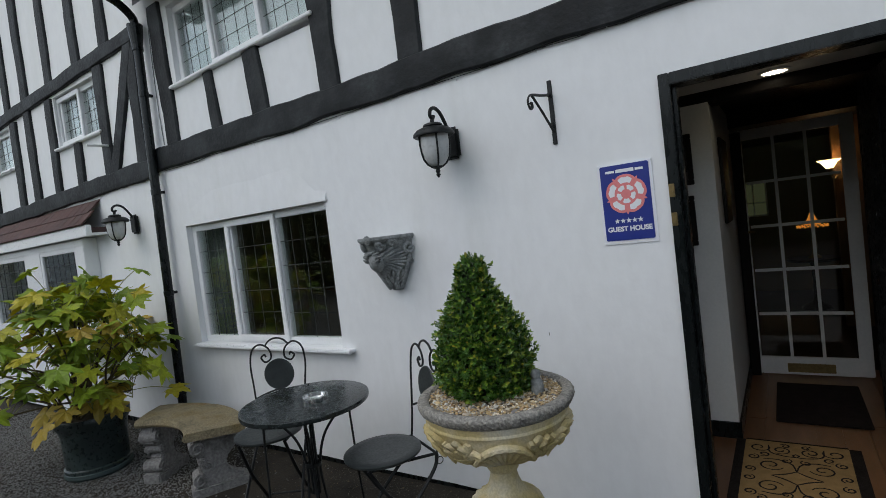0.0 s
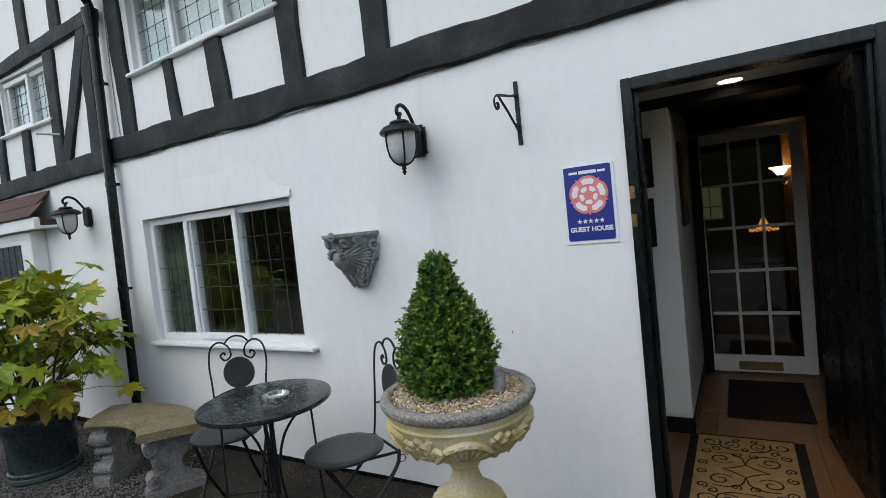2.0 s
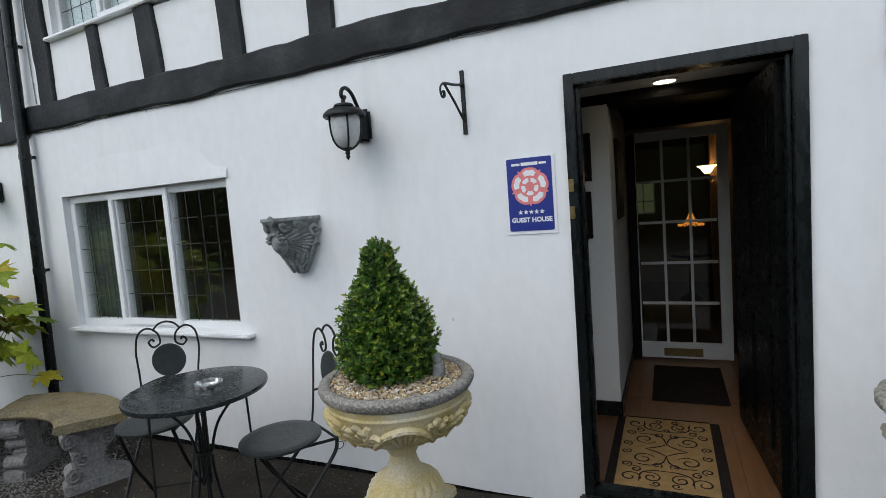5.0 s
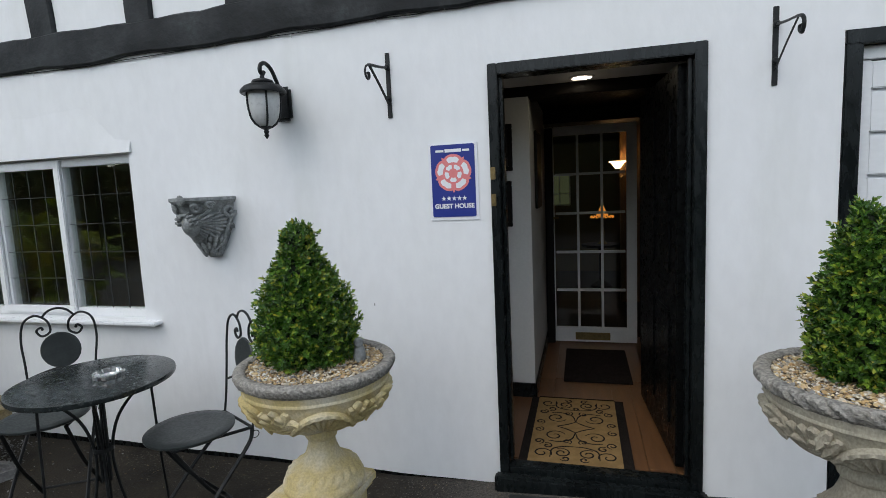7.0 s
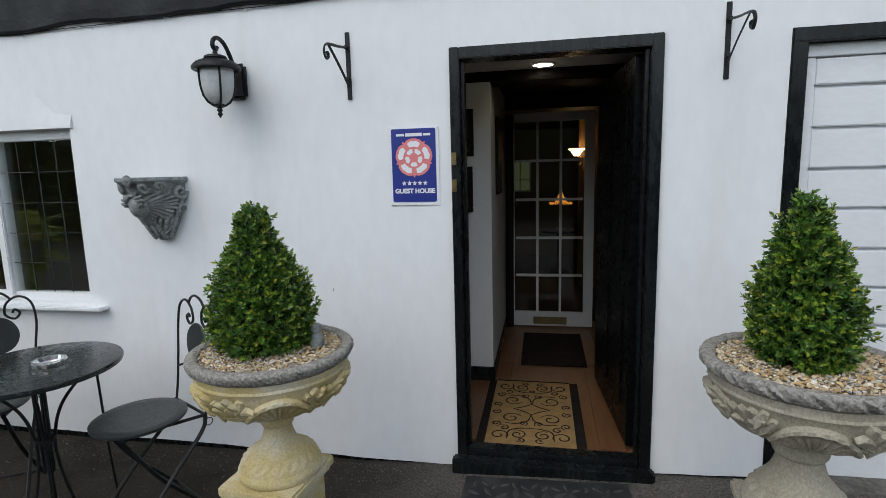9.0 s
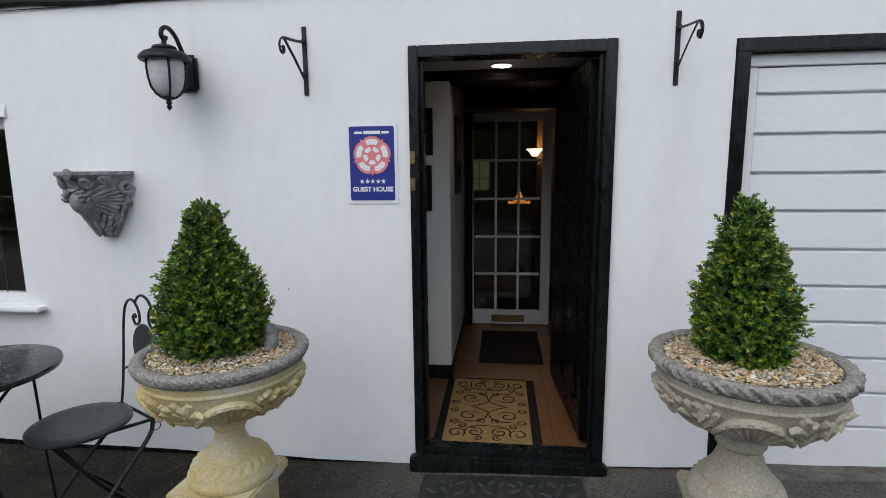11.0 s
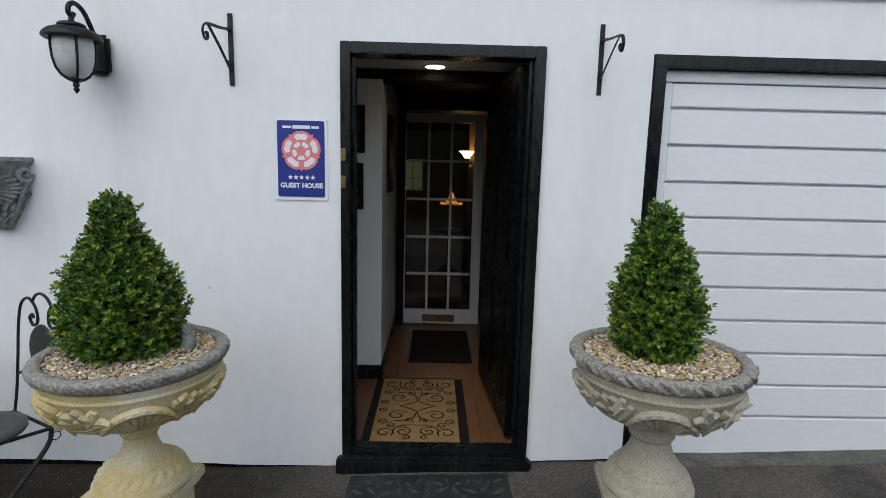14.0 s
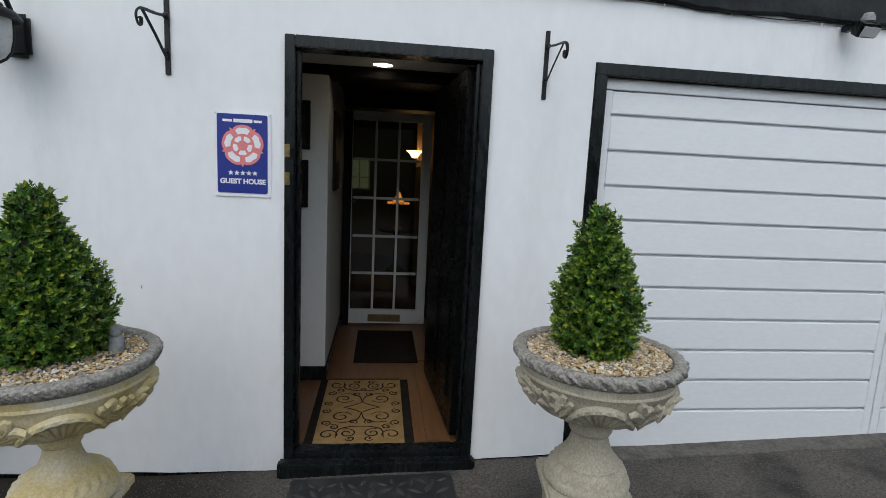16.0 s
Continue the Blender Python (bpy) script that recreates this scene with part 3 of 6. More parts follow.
for z in (0.35, 1.25, 2.15, 3.0):
    cx = 0.045 - 0.10 * (3.4 - z) / 3.4
    cl = lathe(bmesh.new(), [(0.036, z - 0.025), (0.042, z - 0.022), (0.042, z + 0.022), (0.036, z + 0.025)], 14, (cx, 0, 0))
    box(cl, cx - 0.012, cx + 0.012, 0.03, 0.075, z - 0.012, z + 0.012, 0.003)
    part("clip", cl, GLOSS_BLACK, pipe)

# ---- doorway and hall ----
FLOOR = 0.05
frame_d = tagged(new("door_frame"), "black gloss painted door frame and threshold", "door frame", kind="structure")
fb = bmesh.new()
box(fb, 0.002, 0.048, -0.022, 0.11, -0.02, 2.098, 0.004)
part("jamb", fb, GLOSS_BLACK, frame_d)
part("jamb", boxed(0.918, 0.970, -0.022, 0.11, -0.02, 2.098, 0.004), GLOSS_BLACK, frame_d)
part("head", boxed(0.048, 0.918, -0.020, 0.11, 2.045, 2.098, 0.004), GLOSS_BLACK, frame_d)
part("stop", boxed(0.05, 0.066, 0.03, 0.09, 0.07, 2.043, 0.003), GLOSS_BLACK, frame_d)
part("stop", boxed(0.90, 0.916, 0.03, 0.09, 0.07, 2.043, 0.003), GLOSS_BLACK, frame_d)
part("threshold", boxed(0.05, 0.916, -0.02, 0.06, 0.0, 0.064, 0.008), GLOSS_BLACK, frame_d)
part("step", boxed(-0.02, 0.985, -0.085, -0.024, -0.1, 0.034, 0.010), GLOSS_BLACK, frame_d, "worn black painted step")
for z in (1.447, 1.577):
    lk = bmesh.new()
    box(lk, 0.004, 0.028, -0.030, -0.0225, z - 0.03, z + 0.03, 0.002)
    tube(lk, [(0.016, -0.030, z), (0.016, -0.036, z)], 0.007, 10)
    part("lock_plate", lk, BRASS, frame_d, "small worn brass lock plate")

floor = tagged(part("floor", boxed(-1.4, 1.44, 0.06, 2.36, -0.1, FLOOR - 0.012), WOOD_FLOOR), "warm oak plank hall floor", "floor", kind="structure")
tagged(part("floor", boxed(-2.4, 3.4, 2.36, 6.4, -0.1, FLOOR - 0.012), DARK_WOOD), "floor of the room beyond, its darkness put into the colour", "floor", kind="structure")
hw = bmesh.new()
box(hw, -1.0, 0.105, 0.93, 2.36, FLOOR, 2.3)
tagged(part("wall_hall", hw, INNER_WALL), "white painted hall wall returning beside the inner door", "wall", kind="structure")
tagged(part("wall_hall_end", boxed(-1.0, -0.9, 0.28, 0.93, FLOOR, 2.3), INNER_WALL), "white hall end wall", "wall", kind="structure")
# near-black wall: the unlit right side of the hall is in its colour
tagged(part("wall_hall_dark", boxed(1.75, 1.85, 0.28, 2.36, FLOOR, 2.3), DARK_WOOD), "plain hall wall, near black for the hall's shade", "wall", kind="structure")
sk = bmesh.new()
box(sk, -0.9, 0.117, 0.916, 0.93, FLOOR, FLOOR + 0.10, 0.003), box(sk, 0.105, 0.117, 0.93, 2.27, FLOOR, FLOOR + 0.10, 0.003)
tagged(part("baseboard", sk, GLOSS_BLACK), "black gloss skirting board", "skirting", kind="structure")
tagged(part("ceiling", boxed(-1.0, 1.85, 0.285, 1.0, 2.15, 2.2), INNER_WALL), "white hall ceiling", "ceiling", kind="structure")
tagged(part("ceiling_back", boxed(-1.0, 1.85, 1.0, 6.4, 2.16, 2.21), DARK_WOOD), "plain back ceiling, near black for the hall's shade", "ceiling", kind="structure")
# unseen cover, added to stop daylight leaking in above the far room
tagged(part("ceiling_room", boxed(-2.45, 3.45, 2.37, 6.4, 2.215, 2.27), DARK_WOOD), "added unseen cover that keeps daylight out of the room beyond", "ceiling", kind="structure")
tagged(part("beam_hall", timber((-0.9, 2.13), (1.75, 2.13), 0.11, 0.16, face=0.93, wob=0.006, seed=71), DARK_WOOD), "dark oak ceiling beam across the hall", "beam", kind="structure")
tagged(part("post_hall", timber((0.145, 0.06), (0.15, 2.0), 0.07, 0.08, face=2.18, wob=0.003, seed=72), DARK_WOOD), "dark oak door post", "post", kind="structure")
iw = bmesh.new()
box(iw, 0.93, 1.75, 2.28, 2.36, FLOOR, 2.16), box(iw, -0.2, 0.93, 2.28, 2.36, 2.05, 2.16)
tagged(part("wall_inner", iw, DARK_WOOD), "plain wall round the inner door, near black for the hall's shade", "wall", kind="structure")
FARW = (0.05, 0.62, 0.95, 1.75)
fw_ = bmesh.new()
box(fw_, -2.4, 3.4, 6.3, 6.4, FLOOR, 2.3)
box(fw_, -2.4, -2.3, 2.36, 6.3, FLOOR, 2.3), box(fw_, 3.3, 3.4, 2.36, 6.3, FLOOR, 2.3)
tagged(part("wall_room", fw_, ROOM_DARK), "warm walls of the room beyond, dimness put into their colour", "wall", kind="structure")
tagged(part("lintel_lining", boxed(-1.0, 1.85, 0.11, 0.285, 2.10, 2.17), INNER_WALL), "white painted lintel lining", "lintel", kind="structure")

# planks of the hall floor
pm = bpy.data.meshes.new("plank")
pb = boxed(-0.064, 0.064, -0.6, 0.6, -0.011, 0, 0.0015)
pb.to_mesh(pm), pb.free()
pm.materials.append(WOOD_FLOOR)
for i in range(12):
    for k in range(2):
        piece("plank", pm, pose(-0.1 + 0.13 * i, 0.70 + 1.205 * k - (0.0 if i % 2 else 0.018), FLOOR), floor)

# garage
gdoor = tagged(new("garage_door"), "white ribbed steel garage doors in a black frame", "garage door", kind="structure")
part("frame_head", boxed(1.485, 5.0, -0.012, 0.10, 2.022, 2.080, 0.004), GLOSS_BLACK, gdoor)
part("frame_side", boxed(1.485, 1.548, -0.010, 0.10, -0.03, 2.022, 0.004), GLOSS_BLACK, gdoor)
part("head_strip", boxed(1.549, 4.98, 0.040, 0.09, 1.966, 2.020, 0.003), UPVC, gdoor)
GROOVES = [1.838, 1.659, 1.48, 1.303, 1.122, 0.945, 0.769, 0.592, 0.416, 0.239]
for leaf, (a, b) in enumerate(((1.553, 3.40), (3.405, 4.97))):
    lf = part("leaf", boxed(a, b, 0.072, 0.10, 0.01, 1.962), GARAGE, gdoor)
    bot = 0.014
    part("stile", boxed(a, a + 0.05, 0.046, 0.0725, bot, 1.962, 0.003), GARAGE, lf)
    part("stile", boxed(b - 0.05, b, 0.046, 0.0725, bot, 1.962, 0.003), GARAGE, lf)
    zs_ = [1.962, *GROOVES, bot]
    for u, v in zip(zs_, zs_[1:]):
        sb = bmesh.new()
        box(sb, a + 0.05, b - 0.05, 0.046, 0.0725, v + 0.010, u - 0.004, 0.0045)
        part("slat", sb, GARAGE, lf)
hb = boxed(3.42, 3.47, 0.035, 0.058, 0.63, 0.77, 0.006)
tube(hb, [(3.445, 0.035, 0.70), (3.445, -0.01, 0.70), (3.49, -0.012, 0.70)], 0.008, 8)
part("handle", hb, GLOSS_BLACK, gdoor, "black door handle plate")

# ---- more materials ----
STONE_Y = mat("yellowed_cast_stone", (0.60, 0.49, 0.235), 0.85, var=0.22, scale=6, fine=120, bump=0.14, spec=0.2, tint=(0.58, 0.55, 0.46), tint_amount=0.95)
STONE_G = mat("grey_beige_cast_stone", (0.50, 0.46, 0.36), 0.88, var=0.3, scale=7, fine=160, bump=0.12, spec=0.2, tint=(0.27, 0.23, 0.17), tint_amount=0.9, stretch=(1, 1, 0.55))
STONE_RIM = mat("weathered_grey_rim", (0.42, 0.40, 0.36), 0.92, var=0.55, scale=26, fine=110, bump=0.6, spec=0.2, tint=(0.16, 0.145, 0.115), tint_amount=0.85)
STONE_BENCH = mat("mossy_bench_stone", (0.3, 0.255, 0.16), 0.9, var=0.5, scale=6, fine=90, bump=0.35, spec=0.2, tint=(0.12, 0.085, 0.03), tint_amount=0.9)
STONE_LEG = mat("grey_bench_leg_stone", (0.31, 0.3, 0.29), 0.9, var=0.4, scale=12, fine=60, bump=0.7, spec=0.2, tint=(0.12, 0.12, 0.115), tint_amount=0.8)
LEADEN = mat("lead_grey_plaster", (0.25, 0.265, 0.262), 0.6, var=0.35, scale=18, fine=90, bump=0.25, tint=(0.36, 0.375, 0.37), tint_amount=0.6)
PEBBLE = mat("mixed_pebbles", (0.56, 0.40, 0.19), 0.6, var=0.2, scale=60, fine=200, bump=0.1, random_tint=[(0.68, 0.55, 0.33), (0.36, 0.21, 0.08), (0.76, 0.70, 0.56), (0.30, 0.25, 0.18), (0.55, 0.36, 0.15), (0.82, 0.78, 0.68), (0.20, 0.20, 0.21), (0.62, 0.46, 0.22), (0.46, 0.31, 0.14)], island=True)
SOIL_TAN = mat("sandy_grit", (0.2, 0.15, 0.095), 0.95, var=0.4, scale=30, bump=0.6)
SOIL = mat("dark_soil", (0.06, 0.045, 0.032), 0.95, var=0.4, scale=20, bump=0.8)
LEAF_BOX = mat("box_leaf", (0.062, 0.15, 0.022), 0.3, var=0.3, scale=9, fine=30, bump=0.04, spec=0.5, random_tint=[(0.04, 0.11, 0.016), (0.085, 0.19, 0.022), (0.028, 0.08, 0.012), (0.10, 0.21, 0.026), (0.05, 0.125, 0.018)], island=True)
LEAF_TIP = mat("young_box_leaf", (0.17, 0.28, 0.03), 0.32, var=0.25, scale=9, fine=30, bump=0.04, spec=0.5, random_tint=[(0.21, 0.32, 0.034), (0.12, 0.24, 0.028), (0.33, 0.36, 0.04), (0.16, 0.28, 0.03), (0.42, 0.36, 0.04)], island=True)
# near black: the shade deep inside the bushes is put into this colour
LEAF_CORE = mat("leaf_gap_shade", (0.012, 0.022, 0.007), 0.9, var=0.4, scale=25, bump=0.6)
LEAF_FATSIA = mat("fatsia_leaf", (0.26, 0.39, 0.04), 0.4, var=0.22, scale=9, fine=40, bump=0.12, spec=0.35, random_tint=[(0.52, 0.60, 0.05), (0.26, 0.40, 0.04), (0.64, 0.62, 0.05), (0.40, 0.54, 0.045), (0.66, 0.56, 0.05), (0.18, 0.30, 0.03), (0.50, 0.58, 0.055)])
LEAF_YELLOW = mat("yellowing_leaf", (0.6, 0.45, 0.07), 0.45, var=0.2, scale=12, fine=40, bump=0.12, tint=(0.45, 0.3, 0.05), tint_amount=0.6)
for lm in (LEAF_FATSIA, LEAF_YELLOW):
    # thin leaves let some light through
    nt = lm.node_tree
    pr = nt.nodes["Principled BSDF"]
    tr, mx = nt.nodes.new("ShaderNodeBsdfTranslucent"), nt.nodes.new("ShaderNodeMixShader")
    nt.links.new(pr.inputs["Base Color"].links[0].from_socket, tr.inputs["Color"])
    mx.inputs[0].default_value = 0.38
    nt.links.new(pr.outputs[0], mx.inputs[1])
    nt.links.new(tr.outputs[0], mx.inputs[2])
    nt.links.new(mx.outputs[0], nt.nodes["Material Output"].inputs["Surface"])
STALK = mat("green_stalk", (0.2, 0.22, 0.06), 0.5, var=0.2, scale=10)
STEM = mat("brown_stem", (0.10, 0.075, 0.035), 0.7, var=0.3, scale=20, bump=0.3)
POT = mat("dark_glazed_pot", (0.02, 0.033, 0.033), 0.32, var=0.35, scale=6, fine=40, bump=0.12, tint=(0.05, 0.07, 0.066), tint_amount=0.7)
POT_FOOT = mat("verdigris_pot_foot", (0.05, 0.075, 0.072), 0.6, var=0.3, scale=8, bump=0.2)
FROST = mat("frosted_lantern_glass", (0.55, 0.56, 0.56), 0.35, var=0.1, scale=12, bump=0.05, tint=(0.42, 0.42, 0.4), tint_amount=0.5)
CLEAR = glass("clear_glass", (0.93, 0.95, 0.95))
CLEAR.node_tree.nodes["Principled BSDF"].inputs["Roughness"].default_value = 0.3
SIGN_BLUE = mat("sign_blue", (0.014, 0.03, 0.23), 0.4, var=0.06, scale=5, bump=0.0)
SIGN_WHITE = mat("sign_white", (0.78, 0.79, 0.82), 0.35, var=0.04, bump=0.02)
SIGN_PINK = mat("sign_pink", (0.72, 0.22, 0.22), 0.4, var=0.05, bump=0.02)
COIR = mat("tan_coir_rug", (0.31, 0.2, 0.085), 0.95, var=0.2, scale=20, fine=300, bump=0.6, spec=0.1)
RUG_BLACK = mat("black_rug_border", (0.018, 0.014, 0.012), 0.9, var=0.3, scale=20, fine=200, bump=0.4, spec=0.1)
MAT_DARK = mat("dark_brown_doormat", (0.022, 0.016, 0.014), 0.95, var=0.3, scale=20, fine=250, bump=0.6, spec=0.1)
RUBBER = mat("black_rubber_mat", (0.02, 0.024, 0.025), 0.55, var=0.3, scale=9, fine=80, bump=0.2, tint=(0.05, 0.05, 0.046), tint_amount=0.6)
RUBBER_WORN = mat("worn_rubber_relief", (0.048, 0.047, 0.044), 0.6, var=0.4, scale=16, fine=80, bump=0.2, tint=(0.03, 0.03, 0.03), tint_amount=0.7)
SHADE_GLOW = glow("lit_glass_shade", (1.0, 0.66, 0.3), 2.6)
AMBER_GLOW = glow("lit_amber_shade", (1.0, 0.34, 0.05), 0.28)
LAMP_GLOW = glow("lit_downlight", (1.0, 0.86, 0.66), 6.0)
PICTURE = mat("dark_picture", (0.02, 0.014, 0.012), 0.3, var=0.4, scale=6)
PALE_WOOD = mat("varnished_pier", (0.17, 0.09, 0.04), 0.5, var=0.2, scale=4, bump=0.1)
CABLE = mat("black_cable", (0.015, 0.015, 0.016), 0.6, bump=0.0)


# ---- inner door ----
door = tagged(new("door_1"), "white glazed inner door with fifteen panes, closed", "door", kind="structure")
DY = 2.24
st = bmesh.new()
for p in ((0.11, 0.19, 0.06, 2.015), (0.81, 0.895, 0.06, 2.015), (0.19, 0.81, 0.06, 0.195), (0.19, 0.81, 1.935, 2.015)):
    box(st, p[0], p[1], DY, DY + 0.04, p[2], p[3], 0.004)
part("door_leaf", st, DOOR_WHITE, door)
rows_z = [0.195, 0.542, 0.892, 1.243, 1.592, 1.935]
cols_x = [0.19, 0.397, 0.603, 0.81]
for x in cols_x[1:-1]:
    part("glazing_bar", boxed(x - 0.011, x + 0.011, DY + 0.004, DY + 0.036, 0.195, 1.935, 0.003), DOOR_WHITE, door)
for z in rows_z[1:-1]:
    gb_ = bmesh.new()
    for a, b in zip(cols_x, cols_x[1:]):
        box(gb_, a + 0.011, b - 0.011, DY + 0.004, DY + 0.036, z - 0.011, z + 0.011, 0.003)
    part("glazing_bar", gb_, DOOR_WHITE, door)
for a, b in zip(cols_x, cols_x[1:]):
    for c, d in zip(rows_z, rows_z[1:]):
        g = part("pane", boxed(a + 0.008, b - 0.008, DY + 0.018, DY + 0.022, c + 0.008, d - 0.008), PANE, door)
        g.visible_shadow = False
lp = boxed(0.36, 0.665, DY - 0.008, DY - 0.001, 0.080, 0.150, 0.003)
box(lp, 0.40, 0.63, DY - 0.012, DY - 0.0085, 0.10, 0.13, 0.002)
part("letter_plate", lp, BRASS, door, "brass letter plate")
hd = boxed(0.125, 0.16, DY - 0.008, DY - 0.001, 1.12, 1.27, 0.003)
tube(hd, [(0.143, DY - 0.008, 1.21), (0.143, DY - 0.045, 1.21), (0.23, DY - 0.05, 1.21)], 0.008, 8)
part("handle", hd, BRASS, door, "brass lever handle")

# front door, open into the hall
fd = tagged(new("door_2"), "black panelled front door standing open into the hall", "door", kind="structure")
fd.matrix_world = pose(0.890, 0.10, 0.0, 0, 0, 94.3)
part("door_leaf", boxed(0, 0.92, -0.022, 0.022, 0.075, 2.035, 0.004), DOOR_BLACK, fd)
for a, b, c, d in ((0.12, 0.38, 0.25, 0.85), (0.48, 0.74, 0.25, 0.85), (0.12, 0.38, 1.05, 1.85), (0.48, 0.74, 1.05, 1.85)):
    part("panel", boxed(a, b, 0.0225, 0.032, c, d, 0.008), DOOR_BLACK, fd)
# banister at the end of the hall
ban = thing("banister", pose(1.0, 2.0, FLOOR), "dark turned wooden banister in the hall", "banister")
part("rail", boxed(-0.06, 0.72, -0.03, 0.03, 0.88, 0.93, 0.01), DARK_WOOD, ban)
part("base_rail", boxed(-0.06, 0.72, -0.03, 0.03, 0.0, 0.05, 0.006), DARK_WOOD, ban)
for i in range(6):
    prof = [(0.0, 0.05), (0.018, 0.05), (0.018, 0.18), (0.01, 0.2), (0.02, 0.26), (0.012, 0.42), (0.02, 0.55), (0.01, 0.68), (0.018, 0.72), (0.018, 0.88), (0, 0.88)]
    part("baluster", lathe(bmesh.new(), prof, 10, (0.03 + 0.12 * i, 0, 0)), DARK_WOOD, ban, smooth=True)

for z0, z1, xr in ((1.612, 1.918, -0.007), (1.241, 1.546, -0.017)):
    pf = thing("picture_frame", pose(xr - 0.11, 0.915, (z0 + z1) / 2), "dark framed picture hanging on the white hall wall", "picture", "hall pictures")
    hh = (z1 - z0) / 2
    fbm = bmesh.new()
    for p in ((-0.11, 0.11, -hh, -hh + 0.03), (-0.11, 0.11, hh - 0.03, hh), (-0.11, -0.08, -hh + 0.03, hh - 0.03), (0.08, 0.11, -hh + 0.03, hh - 0.03)):
        box(fbm, p[0], p[1], -0.008, 0.014, p[2], p[3], 0.003)
    part("frame", fbm, DARK_WOOD, pf)
    part("picture", boxed(-0.08, 0.08, 0.0, 0.012, -hh + 0.03, hh - 0.03), PICTURE, pf)
pf = thing("picture_frame", pose(0.106, 1.45, 1.62, 0, 0, 90), "tall dark framed picture on the passage wall", "picture", "hall pictures")
part("frame", boxed(-0.2, 0.2, -0.02, 0.0, -0.28, 0.28, 0.004), DARK_WOOD, pf)

dl = thing("ceiling_light", pose(0.443, 0.78, 2.149), "round lit ceiling downlight in the hall", "ceiling light")
part("ring", lathe(bmesh.new(), [(0.062, 0), (0.075, 0), (0.075, -0.006), (0.062, -0.010), (0.060, -0.004), (0.062, 0)], 28), UPVC, dl, smooth=True)
part("diffuser", lathe(bmesh.new(), [(0.0, -0.009), (0.04, -0.008), (0.0595, -0.002), (0.0595, 0.0), (0, 0)], 28), LAMP_GLOW, dl, smooth=True)
dlamp = new("downlight_lamp", bpy.data.lights.new("downlight_lamp", "POINT"))
dlamp.data.energy, dlamp.data.color, dlamp.data.shadow_soft_size = 0.02, (1.0, 0.8, 0.55), 0.03
dlamp.location = (0.443, 0.78, 2.09)

# room beyond: pier with wall lamp, table lamp
tagged(part("pier", boxed(0.88, 1.25, 4.02, 4.2, FLOOR - 0.01, 2.16, 0.006), PALE_WOOD), "varnished timber pier in the far room", "pier", kind="structure")
sc = thing("wall_lamp", pose(0.845, 3.95, 1.66), "lit wall lamp with a flared white glass shade", "wall lamp")
part("shade", lathe(bmesh.new(), [(0.03, 0.0), (0.05, 0.03), (0.07, 0.06), (0.105, 0.085), (0.10, 0.088), (0.066, 0.066), (0.045, 0.035), (0.02, 0.004), (0.03, 0.0)], 24), SHADE_GLOW, sc, "glowing flared glass shade", smooth=True)
bkt = tube(bmesh.new(), spline([(0, 0, 0), (0, 0, -0.06), (0.03, 0.03, -0.11), (0.06, 0.068, -0.08)]), 0.008, 8)
lathe(bkt, [(0, 0), (0.028, 0), (0.02, -0.03), (0.008, -0.04), (0, -0.04)], 14)
part("bracket", bkt, BRASS, sc, smooth=True)
scl = new("wall_lamp_light", bpy.data.lights.new("wall_lamp_light", "POINT"))
scl.data.energy, scl.data.color, scl.data.shadow_soft_size = 0.4, (1.0, 0.62, 0.28), 0.01
scl.location = (0.845, 3.95, 1.71)
stand = thing("side_table", pose(0.68, 5.0, FLOOR - 0.01), "small dark side table in the far room", "table")
part("tabletop", lathe(bmesh.new(), [(0, 0.58), (0.26, 0.58), (0.27, 0.595), (0.26, 0.61), (0, 0.61)], 28), DARK_WOOD, stand)
part("pedestal", lathe(bmesh.new(), [(0, 0), (0.16, 0), (0.15, 0.03), (0.03, 0.1), (0.025, 0.5), (0.06, 0.58), (0, 0.58)], 18), DARK_WOOD, stand, smooth=True)
tl = thing("table_lamp", pose(0.70, 5.0, FLOOR + 0.60), "lit amber table lamp with beaded fringe", "lamp")
part("base", lathe(bmesh.new(), [(0, 0), (0.07, 0), (0.06, 0.02), (0.02, 0.05), (0.035, 0.15), (0.012, 0.25), (0.012, 0.34), (0, 0.34)], 18), BRASS, tl, smooth=True)
part("shade", lathe(bmesh.new(), [(0.085, 0.40), (0.045, 0.47), (0.018, 0.54), (0.014, 0.54), (0.04, 0.468), (0.08, 0.40), (0.085, 0.40)], 20), AMBER_GLOW, tl, "glowing amber shade", smooth=True)
fr_ = bmesh.new()
for i in range(30):
    a = 2 * math.pi * i / 30
    bmesh.ops.create_icosphere(fr_, subdivisions=1, radius=0.012, matrix=Matrix.Translation((0.15 * math.cos(a), 0.15 * math.sin(a), 0.375 + 0.012 * (i % 2))))
part("bead_fringe", fr_, AMBER_GLOW, tl, "amber glass beads")

# added glowing window on the far wall, imitating a greenish reflection in the door glass
fw5 = tagged(new("reflection_window"), "added glowing window standing in for a greenish reflection in the door glass", "window", kind="structure")
GREEN_REFLECTION = glow("green_reflection_glow", (0.30, 0.33, 0.17), 0.045)
part("reflection_pane", boxed(-0.07, 0.23, 6.285, 6.296, 1.17, 1.64), GREEN_REFLECTION, fw5)
for p_ in ((-0.09, 0.25, 1.15, 1.17), (-0.09, 0.25, 1.64, 1.66), (-0.09, -0.07, 1.17, 1.64), (0.23, 0.25, 1.17, 1.64), (-0.07, 0.23, 1.34, 1.355), (0.07, 0.085, 1.17, 1.64)):
    part("window_bar", boxed(p_[0], p_[1], 6.27, 6.284, p_[2], p_[3]), DOOR_WHITE, fw5)

